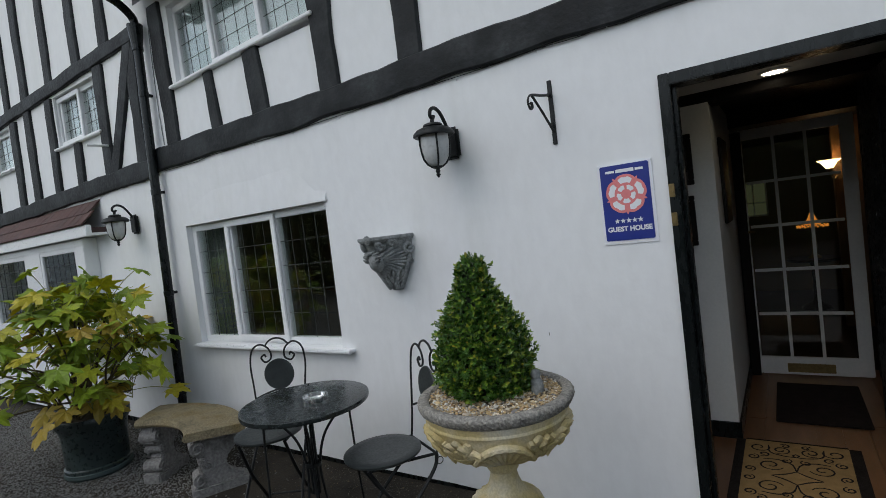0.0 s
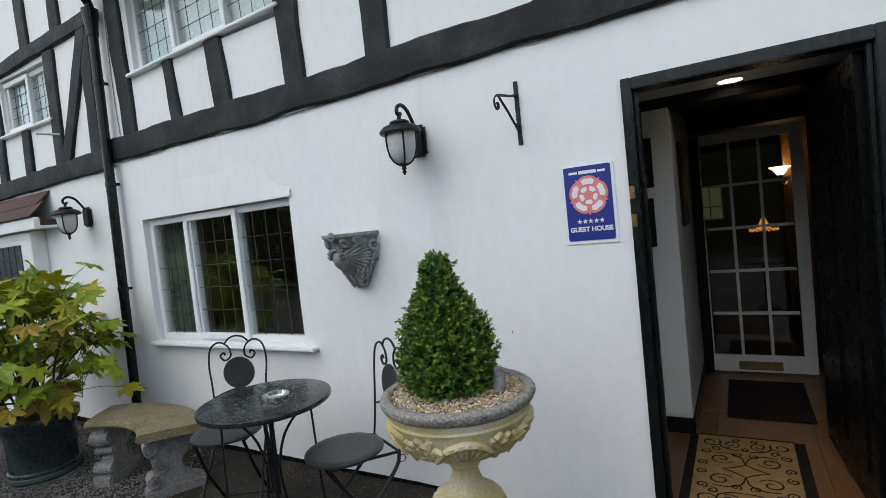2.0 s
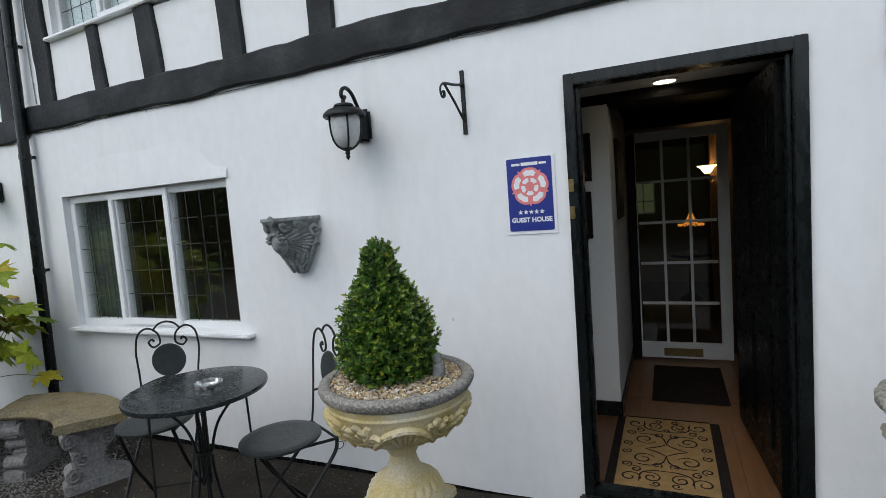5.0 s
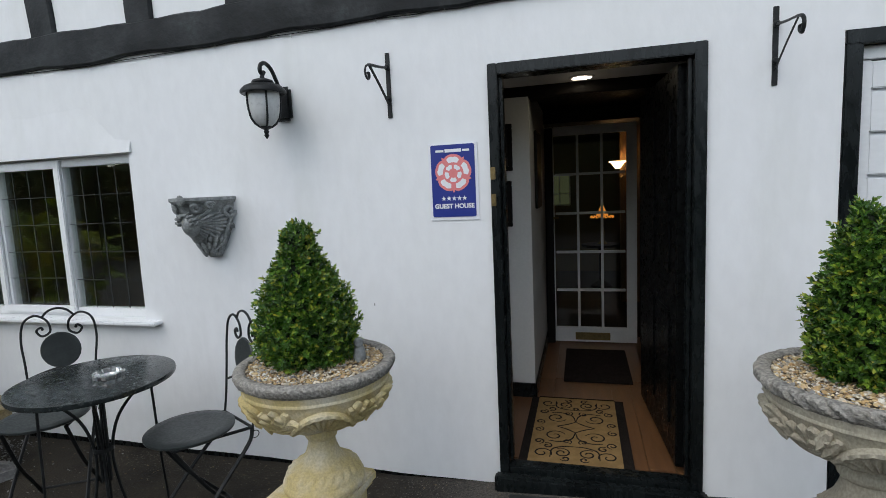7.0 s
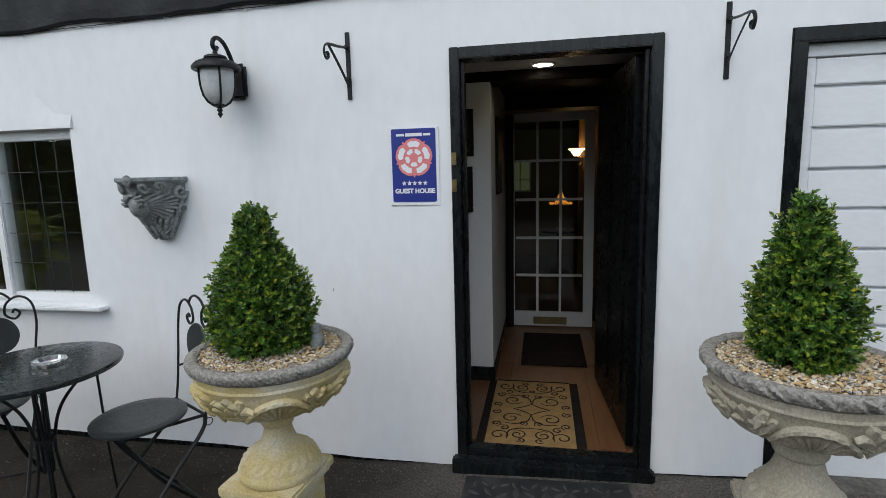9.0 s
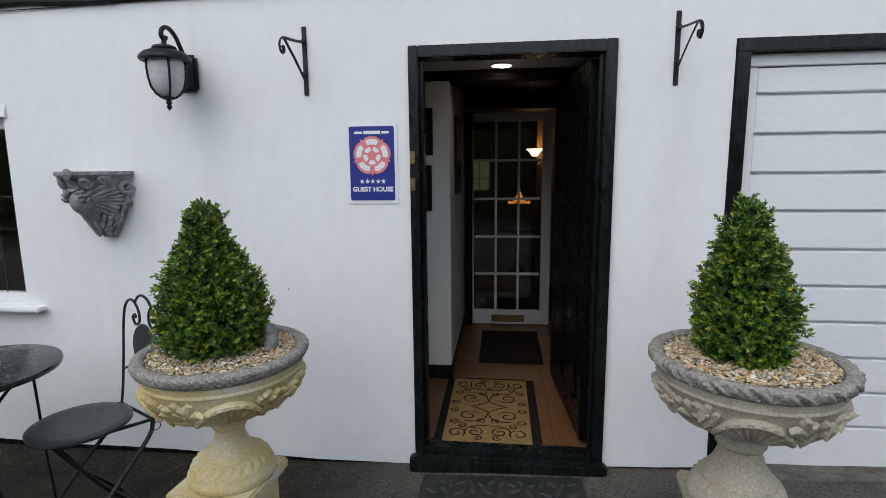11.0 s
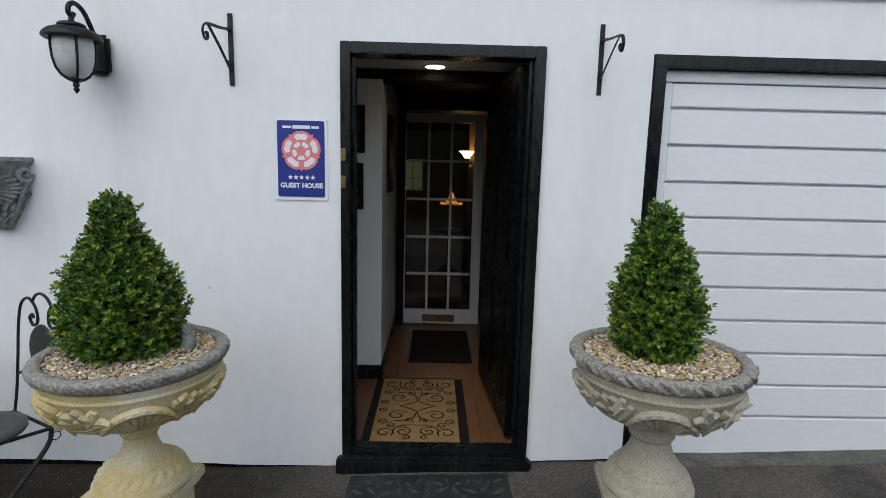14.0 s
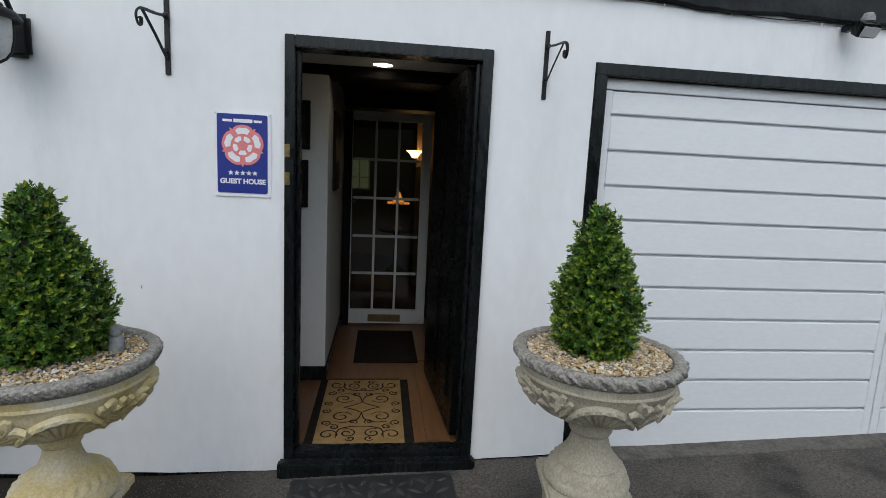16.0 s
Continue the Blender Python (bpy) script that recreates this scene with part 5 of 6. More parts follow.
for az_ in (-105, 70):
    ca, sa = math.cos(radians(az_)), math.sin(radians(az_))
    pts = spline([(0.20 * ca, 0.20 * sa, TH - 0.018), (0.225 * ca, 0.225 * sa, TH - 0.03), (0.238 * ca, 0.238 * sa, TH - 0.08), (0.25 * ca, 0.25 * sa, 0.32), (0.265 * ca, 0.265 * sa, 0.04), (0.255 * ca, 0.255 * sa, 0.0)], 6)
    part("outer_leg", tube(bmesh.new(), pts, 0.006, 8), IRON, tab, "thin upright outer leg", smooth=True)
for k in range(4):
    a = radians(90 * k)
    part("rod", tube(bmesh.new(), [(0.028 * math.cos(a), 0.028 * math.sin(a), TH - 0.02), (0.022 * math.cos(a), 0.022 * math.sin(a), TH - 0.5)], 0.006, 8), IRON, tab, smooth=True)
part("ring", lathe(bmesh.new(), [(0.034, TH - 0.357), (0.043, TH - 0.354), (0.043, TH - 0.338), (0.034, TH - 0.335), (0.034, TH - 0.357)], 20), IRON, tab)
part("top_ring", lathe(bmesh.new(), [(0.24, TH - 0.022), (0.26, TH - 0.022), (0.26, TH - 0.0135), (0.24, TH - 0.0135), (0.24, TH - 0.022)], 36), IRON, tab)
ash = thing("ashtray", pose(-1.69, -0.735, tz + TH - 0.0005), "clear glass ashtray on the table", "ashtray")
part("dish", lathe(bmesh.new(), [(0, 0.008), (0.045, 0.008), (0.052, 0.026), (0.064, 0.026), (0.066, 0.02), (0.06, 0.001), (0.0, 0.001)], 36, wobble=lambda a, r, z: 0.003 * math.sin(12 * a) if r > 0.05 else 0), CLEAR, ash)


def bistro_chair(x, y, back_angle, label):
    """back_angle: the direction in degrees in which the backrest stands from the seat."""
    gz = ground_z(x, y)
    c = thing("bistro_chair", pose(x, y, gz, 0, 0, back_angle - 90), label, "chair", "folding chairs at the table")
    S = 0.45 - gz
    part("seat", lathe(bmesh.new(), [(0, S - 0.01), (0.175, S - 0.014), (0.19, S - 0.02), (0.198, S - 0.014), (0.198, S - 0.004), (0.19, S), (0.15, S - 0.001), (0, S - 0.004)], 48), SEAT_PAINT, c, "round dished metal seat", smooth=True)
    for s in (-1, 1):
        up = spline([(s * 0.15, 0.23, S - 0.05), (s * 0.158, 0.25, S + 0.05), (s * 0.17, 0.272, S + 0.2), (s * 0.182, 0.29, S + 0.33), (s * 0.165, 0.30, S + 0.43), (s * 0.11, 0.305, S + 0.465), (s * 0.055, 0.305, S + 0.43), (s * 0.045, 0.305, S + 0.37), (s * 0.085, 0.305, S + 0.345), (s * 0.11, 0.305, S + 0.375), (s * 0.088, 0.305, S + 0.395), (s * 0.078, 0.305, S + 0.378)], 6)
        part("back_scroll", tube(bmesh.new(), up, 0.0062, 8), IRON, c, smooth=True)
        leg = spline([(s * 0.15, 0.23, S - 0.05), (s * 0.155, 0.20, S - 0.12), (s * 0.165, 0.04, 0.24), (s * 0.175, -0.1, 0.08), (s * 0.18, -0.17, 0.0)], 6)
        part("front_leg", tube(bmesh.new(), leg, 0.0095, 8, flat=0.7), IRON, c, smooth=True)
        leg = spline([(s * 0.135, -0.13, S - 0.025), (s * 0.14, 0.0, 0.27), (s * 0.142, 0.12, 0.12), (s * 0.145, 0.22, 0.0)], 6)
        part("rear_leg", tube(bmesh.new(), leg, 0.0095, 8, flat=0.7), IRON, c, smooth=True)
        part("seat_rail", tube(bmesh.new(), [(s * 0.14, -0.13, S - 0.026), (s * 0.15, 0.05, S - 0.028), (s * 0.15, 0.235, S - 0.045)], 0.008, 8), IRON, c, smooth=True)
    arch = spline([(-0.075, 0.305, S + 0.455), (-0.045, 0.305, S + 0.485), (0.0, 0.305, S + 0.498), (0.045, 0.305, S + 0.485), (0.075, 0.305, S + 0.455)], 6)
    part("back_arch", tube(bmesh.new(), arch, 0.0062, 8), IRON, c, smooth=True)
    disc = lathe(bmesh.new(), [(0, -0.005), (0.095, -0.005), (0.1, 0.0), (0.095, 0.006), (0, 0.006)], 40)
    bmesh.ops.transform(disc, matrix=pose(0, 0.292, S + 0.262, 84), verts=disc.verts[:])
    part("back_disc", disc, SEAT_PAINT, c, "round metal back plate")
    part("cross_bar", tube(bmesh.new(), spline([(-0.165, 0.262, S + 0.12), (-0.08, 0.27, S + 0.15), (0.0, 0.275, S + 0.165), (0.08, 0.27, S + 0.15), (0.165, 0.262, S + 0.12)], 5), 0.006, 8), IRON, c, smooth=True)
    part("stretcher", tube(bmesh.new(), [(-0.178, -0.13, 0.06), (0.178, -0.13, 0.06)], 0.007, 8), IRON, c, smooth=True)
    part("stretcher", tube(bmesh.new(), [(-0.15, 0.23, S - 0.045), (0.15, 0.23, S - 0.045)], 0.007, 8), IRON, c, smooth=True)
    part("stretcher", tube(bmesh.new(), [(-0.145, 0.19, 0.04), (0.145, 0.19, 0.04)], 0.007, 8), IRON, c, smooth=True)
    ring_ = [(0.168 + 0.0, 0.235 + 0.018 * math.cos(2 * math.pi * q / 12), S - 0.075 + 0.018 * math.sin(2 * math.pi * q / 12)) for q in range(13)]
    part("hinge_ring", tube(bmesh.new(), ring_, 0.0022, 6), IRON, c, "small wire ring")
    return c


bistro_chair(-1.368, -0.625, 62, "folding black iron bistro chair with scrolled back, beside the urn")
bistro_chair(-2.255, -0.635, 122, "folding black iron bistro chair with scrolled back, below the window")

# ---- curved bench ----
bx, by = -3.30, -1.25
bz = ground_z(-3.3, -0.5)
bench = thing("stone_bench", pose(bx, by, bz), "curved mossy stone garden bench on carved scroll legs", "bench")
BT = 0.40 - bz
sb_ = bmesh.new()
prof = [(0.60, BT - 0.055), (0.585, BT - 0.045), (0.578, BT - 0.03), (0.59, BT - 0.012), (0.605, BT), (0.78, BT + 0.004), (0.945, BT), (0.96, BT - 0.012), (0.972, BT - 0.03), (0.965, BT - 0.045), (0.95, BT - 0.055)]
rings = []
for i in range(25):
    a = radians(50 + 74 * i / 24)
    rings.append([sb_.verts.new((r * math.cos(a), r * math.sin(a), z + 0.003 * noise.noise((r * 9, a * 9, 1)))) for r, z in prof])
for p, q in zip(rings, rings[1:]):
    for j in range(len(prof)):
        j2 = (j + 1) % len(prof)
        sb_.faces.new((p[j], p[j2], q[j2], q[j]))
sb_.faces.new(rings[0][::-1]), sb_.faces.new(rings[-1])
bmesh.ops.recalc_face_normals(sb_, faces=sb_.faces[:])
part("seat", sb_, STONE_BENCH, bench, "curved mossy seat slab")
for a in (117, 64):
    lg = bmesh.new()
    outline = [(0.62, 0.0), (0.62, 0.075), (0.66, 0.085), (0.675, 0.12), (0.655, 0.16), (0.685, 0.2), (0.66, 0.25), (0.6, 0.3), (0.605, 0.36), (0.63, BT - 0.054), (0.92, BT - 0.054), (0.93, 0.34), (0.88, 0.28), (0.82, 0.22), (0.82, 0.15), (0.87, 0.1), (0.93, 0.08), (0.94, 0.0)]
    front = [lg.verts.new((r, -0.052, z)) for r, z in outline]
    face_ = lg.faces.new(front)
    ex = bmesh.ops.extrude_face_region(lg, geom=[face_])
    for v in ex["geom"]:
        if isinstance(v, bmesh.types.BMVert):
            v.co.y += 0.104
    bmesh.ops.bevel(lg, geom=lg.edges[:], offset=0.012, segments=2, affect="EDGES")
    for s in (-1, 1):
        for cz, cr, rr in ((0.33, 0.665, 0.04), (0.2, 0.70, 0.045), (0.30, 0.84, 0.05)):
            tube(lg, [(x_ + 0, s * 0.054, z_) for x_, _, z_ in scroll(cr, cz, rr, 0.008, 90, 1.6, 20)], 0.009, 6)
    for bz_, br_, bs_ in ((0.335, 0.645, 0.048), (0.235, 0.668, 0.03), (0.115, 0.642, 0.044)):
        tube(lg, [(br_, -0.066, bz_), (br_, -0.06, bz_), (br_, 0.06, bz_), (br_, 0.066, bz_)], bs_, 16)
        for s_ in (-1, 1):
            tube(lg, [(x_, s_ * 0.067, z_) for x_, _, z_ in scroll(br_, bz_, bs_ * 0.85, bs_ * 0.15, 200, 1.4, 16)], 0.007, 6)
    box(lg, 0.585, 0.95, -0.07, 0.07, -0.01, 0.07, 0.012)
    bmesh.ops.transform(lg, matrix=pose(0, 0, 0, 0, 0, a), verts=lg.verts[:])
    for v in lg.verts:
        v.co += 0.004 * noise.noise_vector(v.co * 18)
    part("leg", lg, STONE_LEG, bench, "carved scroll leg of grey stone")

# ---- fatsia in its pot ----
px, py = -4.34, -0.745
pz = ground_z(px, py)
potm = thing("plant_pot", pose(px, py, pz), "large dark glazed plant pot with flared rim", "plant pot")
part("body", lathe(bmesh.new(), [(0, 0.02), (0.223, 0.02), (0.233, 0.06), (0.233, 0.075), (0.221, 0.085), (0.223, 0.2), (0.230, 0.33), (0.240, 0.38), (0.260, 0.41), (0.263, 0.43), (0.265, 0.465), (0.260, 0.473), (0.242, 0.473), (0.236, 0.44), (0, 0.43)], 48), POT, potm, smooth=True)
part("foot_ring", lathe(bmesh.new(), [(0, 0), (0.222, 0), (0.239, 0.02), (0.237, 0.045), (0.224, 0.058), (0, 0.058)], 48), POT_FOOT, potm, "worn green-grey foot ring", smooth=True)
part("soil", lathe(bmesh.new(), [(0, 0.452), (0.178, 0.448), (0.237, 0.443)], 30), SOIL, potm)


def fatsia_mesh(seed, lobes):
    """A palmate leaf lying in x-y, its stalk at the origin, pointing to +y."""
    rng = random.Random(seed)
    bm = bmesh.new()
    droop = rng.uniform(0.06, 0.26)

    def at(x, y):
        r = math.hypot(x, y)
        return Vector((x, y, -droop * r * r / 0.22 + 0.012 * math.sin(7 * math.atan2(y, x))))

    outline, spines = [], []
    span = radians(285)
    for i in range(lobes):
        a = math.pi / 2 - span / 2 + span * i / (lobes - 1)
        m_ = 1 - 0.42 * abs(i - (lobes - 1) / 2) / ((lobes - 1) / 2)
        L_ = 0.22 * m_ * rng.uniform(0.92, 1.06)
        hw = span / (lobes - 1) / 2
        for da, rr in ((-hw, 0.36), (-hw * 0.76, 0.62), (-hw * 0.52, 0.82), (0, 1.05), (hw * 0.54, 0.80), (hw * 0.74, 0.64)):
            if da == -hw and i > 0:
                rr = 0.34
            r = L_ * rr if rr != 0.34 else 0.126 * m_ + 0.012
            outline.append(bm.verts.new(at(r * math.cos(a + da), r * math.sin(a + da))))
        spines.append((bm.verts.new(at(L_ * 0.55 * math.cos(a), L_ * 0.55 * math.sin(a)) + Vector((0, 0, 0.010))), len(outline) - 6))
    c = bm.verts.new((0, 0, 0.004))
    n = len(outline)
    for sp, k in spines:
        seq = [outline[k + q] for q in range(6)] + ([outline[k + 6]] if k + 6 < n else [])
        for u, v in zip(seq, seq[1:]):
            bm.faces.new((sp, u, v))
        bm.faces.new((c, seq[0], sp))
        bm.faces.new((c, sp, seq[-1]))
    bmesh.ops.recalc_face_normals(bm, faces=bm.faces[:])
    ex_ = bmesh.ops.solidify(bm, geom=bm.faces[:], thickness=0.0016)
    me = bpy.data.meshes.new("leaf")
    bm.to_mesh(me)
    bm.free()
    return me


plant = thing("fatsia_shrub", pose(px - 0.06, py, pz + 0.44), "green and yellowing fatsia shrub with large lobed leaves", "shrub")
leaf_meshes = []
for s, (lb, mt) in enumerate(((9, LEAF_FATSIA), (8, LEAF_FATSIA), (9, LEAF_FATSIA), (7, LEAF_FATSIA), (8, LEAF_YELLOW))):
    me = fatsia_mesh(s + 3, lb)
    me.materials.append(mt)
    leaf_meshes.append(me)
rng = random.Random(21)
bases = [(0.12 * math.cos(k * 1.05), 0.12 * math.sin(k * 1.05)) for k in range(6)]
heads = []
for i in range(36):
    a = 2 * math.pi * i / 36 + rng.uniform(-0.25, 0.25)
    kind_ = i % 3
    if kind_ == 0:
        reach, hgt = rng.uniform(0.0, 0.35), rng.uniform(0.66, 0.94)
    elif kind_ == 1:
        reach, hgt = rng.uniform(0.35, 0.72), rng.uniform(0.38, 0.66)
    else:
        reach, hgt = rng.uniform(0.3, 0.48) if math.cos(a) > 0.1 else rng.uniform(0.45, 0.85), rng.uniform(0.14, 0.36)
    top = Vector((reach * math.cos(a), min(reach * math.sin(a), 0.5), hgt))
    b_ = bases[i % 6]
    part("stem", tube(bmesh.new(), spline([(b_[0], b_[1], -0.02), (b_[0] + 0.35 * (top.x - b_[0]), b_[1] + 0.35 * (top.y - b_[1]), top.z * 0.5 + 0.05), top], 6), 0.010, 6, taper=0.007), STEM, plant, smooth=True)
    heads.append((top, a, kind_))
for hi, (top, a0, kind_) in enumerate(heads):
    for k in range(6):
        a = 2.4 * k + rng.uniform(-0.4, 0.4) + a0
        el = rng.uniform(-0.45, 1.1)
        ln = rng.uniform(0.13, 0.33)
        d = Vector((math.cos(a) * math.cos(el), math.sin(a) * math.cos(el), math.sin(el)))
        end = top + d * ln + Vector((0, 0, 0.02))
        if end.z < -0.16 or end.y > 0.66:
            continue
        low_ = end.z < 0.25
        yel = (low_ and rng.random() < 0.42) or rng.random() < 0.05
        part("leaf_stalk", tube(bmesh.new(), spline([top - Vector((0, 0, 0.03 * (k % 3))), top + d * ln * 0.5 + Vector((0, 0, 0.03)), end], 3), 0.003, 5), STALK, plant)
        # blades hang outwards from the middle of the shrub
        out_ = Vector((end.x, end.y, 0.0))
        yaw = math.degrees(math.atan2(out_.y + 0.4 * d.y, out_.x + 0.4 * d.x)) - 90 + rng.uniform(-35, 35)
        tiltd = rng.uniform(-50, 25) if end.z > 0.55 else rng.uniform(-62, -5)
        sc_ = rng.uniform(0.52, 0.84)
        me = leaf_meshes[4] if yel else leaf_meshes[rng.randrange(4)]
        m_ = Matrix.Translation(end) @ pose(0, 0, 0, 0, 0, yaw) @ pose(0, 0, 0, tiltd, rng.uniform(-38, 38), 0) @ Matrix.Scale(sc_, 4)
        piece("leaf", me, m_, plant)
# one big yellow leaf hangs over the pot's rim
part("leaf_stalk", tube(bmesh.new(), spline([(0.05, 0.0, 0.02), (0.16, -0.02, 0.22), (0.27, -0.02, 0.2)], 4), 0.004, 5), STALK, plant)
piece("leaf", leaf_meshes[4], Matrix.Translation((0.27, -0.02, 0.2)) @ pose(0, 0, 0, 0, 0, -98) @ pose(0, 0, 0, -58, 10, 0) @ Matrix.Scale(1.1, 4), plant)


# ---- lanterns ----
def lantern(x, z, y_wall, label):
    """z: the height of the lid's brim."""
    l_ = thing("wall_lantern", pose(x, y_wall, z), label, "lantern", "lanterns on the wall")
    Y = -0.19
    part("wall_plate", boxed(-0.055, 0.055, -0.04, 0.0, -0.15, 0.03, 0.016), IRON, l_)
    arm = spline([(0, -0.03, 0.0), (0, -0.06, 0.05), (0, -0.105, 0.105), (0, -0.155, 0.125), (0, -0.195, 0.11), (0, -0.205, 0.08), (0, -0.185, 0.065), (0, -0.172, 0.08)], 6)
    part("arm", tube(bmesh.new(), arm, 0.0105, 10), IRON, l_, "curled swan-neck arm", smooth=True)
    part("lid", lathe(bmesh.new(), [(0, 0.062), (0.009, 0.06), (0.012, 0.05), (0.01, 0.042), (0.035, 0.039), (0.05, 0.033), (0.054, 0.024), (0.048, 0.017), (0.068, 0.014), (0.092, 0.004), (0.107, -0.010), (0.113, -0.02), (0.113, -0.028), (0.105, -0.034), (0.088, -0.030), (0, -0.016)], 36, (0, Y, 0)), IRON, l_, "two-tier domed lid", smooth=True)
    part("glass", lathe(bmesh.new(), [(0.077, -0.02), (0.077, -0.07), (0.074, -0.11), (0.065, -0.15), (0.048, -0.177), (0.028, -0.192), (0, -0.195)], 30, (0, Y, 0)), FROST, l_, "frosted glass bowl", smooth=True)
    for k in range(4):
        a = radians(-48 + 90 * k)
        rib = [(q * math.cos(a), Y + q * math.sin(a), zz) for q, zz in ((0.081, -0.02), (0.081, -0.07), (0.078, -0.11), (0.069, -0.152), (0.051, -0.181), (0.029, -0.197), (0.0, -0.2))]
        part("rib", tube(bmesh.new(), rib, 0.0052, 6), IRON, l_, smooth=True)
    part("finial", lathe(bmesh.new(), [(0, -0.19), (0.028, -0.193), (0.026, -0.203), (0.01, -0.210), (0.014, -0.220), (0.008, -0.230), (0.013, -0.238), (0.006, -0.25), (0, -0.258)], 18, (0, Y, 0)), IRON, l_, smooth=True)


lantern(-1.112, 2.062, 0.0, "black iron wall lantern with frosted glass bowl")
lantern(-4.71, 1.98, 0.0, "black iron wall lantern with frosted glass beside the bay")


# ---- hanging brackets ----
def bracket(x, label):
    b = thing("hanging_bracket", pose(x, 0, 2.05), label, "bracket", "basket brackets beside the door")
    part("wall_bar", boxed(-0.011, 0.011, -0.008, 0.003, -0.165, 0.157, 0.002), IRON, b)
    pts = spline([(0, -0.008, 0.085), (0, -0.12, 0.065), (0, -0.24, 0.050), (0, -0.285, 0.035), (0, -0.30, 0.008), (0, -0.282, -0.02), (0, -0.258, -0.012), (0, -0.258, 0.008), (0, -0.272, 0.008)], 5)
    part("arm", tube(bmesh.new(), pts, 0.0075, 8, flat=0.6), IRON, b, "flat arm ending in a scroll", smooth=True)
    part("strut", tube(bmesh.new(), [(0, -0.008, -0.10), (0, -0.13, -0.02), (0, -0.245, 0.046)], 0.0065, 8, flat=0.6), IRON, b, smooth=True)
    for z in (0.085, -0.065):
        bo = lathe(bmesh.new(), [(0, 0), (0.014, 0), (0.014, 0.01), (0.008, 0.018), (0, 0.018)], 12)
        bmesh.ops.transform(bo, matrix=pose(0, -0.008, z, 90), verts=bo.verts[:])
        part("bolt", bo, IRON, b)


bracket(-0.508, "black iron hanging basket bracket, empty, near the sign")
bracket(1.23, "black iron hanging basket bracket, empty, near the garage")

# ---- corbel ----
CX, CTOP, CH = -1.63, 1.527, 0.355


def corbel_size(t):
    return 0.118 * (1 - t ** 2.2) + 0.026, 0.23 * (1 - t) ** 0.9 + 0.035


def on_corbel(u, t, out=0.0):
    """u runs round the front from one side of the wall to the other, t from the top down."""
    wide, deep = corbel_size(t)
    an = math.pi + math.pi * u
    return Vector((CX + (wide + out) * math.cos(an), (deep + out) * math.sin(an), CTOP - CH * t))


def pebble_at(bm, a, b, half, thick):
    """A flattened lobe stretched from a to b."""
    d = b - a
    y_ = Vector((CX, 0.25, (a.z + b.z) / 2)) - (a + b) / 2
    z_ = -(y_ - d * (y_.dot(d) / d.dot(d))).normalized()
    x_ = d.normalized()
    w_ = z_.cross(x_)
    m = Matrix(((x_.x, w_.x, z_.x), (x_.y, w_.y, z_.y), (x_.z, w_.z, z_.z)))
    res = bmesh.ops.create_icosphere(bm, subdivisions=2, radius=1.0)
    for v in res["verts"]:
        v.co = (a + b) / 2 + m @ Vector((v.co.x * d.length * 0.5, v.co.y * half, v.co.z * thick))


cb = bmesh.new()
NA, NZ = 60, 30
rings = []
for j in range(NZ + 1):
    t = 0.04 + 0.93 * j / NZ
    rings.append([cb.verts.new(on_corbel(i / NA, t, 0.004 * noise.noise((6 * i / NA, 9 * t, 3)))) for i in range(NA + 1)])
for p, q in zip(rings, rings[1:]):
    for i in range(NA):
        cb.faces.new((p[i], p[i + 1], q[i + 1], q[i]))
cb.faces.new(rings[0][::-1]), cb.faces.new(rings[-1])
slab = [(CX + k * 0.162 * math.cos(math.pi + math.pi * i / 40), k * 0.280 * math.sin(math.pi + math.pi * i / 40), z) for k, z in ((0.93, CTOP - 0.034), (0.97, CTOP - 0.022), (1.0, CTOP - 0.018), (1.0, CTOP - 0.004), (0.985, CTOP)) for i in range(41)]
sv = [cb.verts.new(c) for c in slab]
for r_ in range(4):
    for i in range(40):
        cb.faces.new((sv[41 * r_ + i], sv[41 * r_ + i + 1], sv[41 * r_ + 42 + i], sv[41 * r_ + 41 + i]))
cb.faces.new(sv[164:205])
# the head, a plain oval under a wreath of small leaves
HC = on_corbel(0.5, 0.42, 0.006)
res = bmesh.ops.create_icosphere(cb, subdivisions=3, radius=1.0)
for v in res["verts"]:
    v.co = HC + Vector((v.co.x * 0.050, v.co.y * 0.052, v.co.z * 0.064 - 0.006 * v.co.y))
for k in range(15):
    a_ = radians(-20 + 220 * k / 14)
    for r_, y_ in ((0.054, -0.022), (0.045, -0.044)):
        c_ = HC + Vector((r_ * math.cos(a_), y_ + 0.012 * math.sin(9 * k), 0.018 + r_ * 0.85 * math.sin(a_)))
        pebble_at(cb, c_ - Vector((0.012, 0.004, 0.006 * (-1) ** k)), c_ + Vector((0.012, -0.006, 0.008 * (-1) ** k)), 0.008, 0.007)
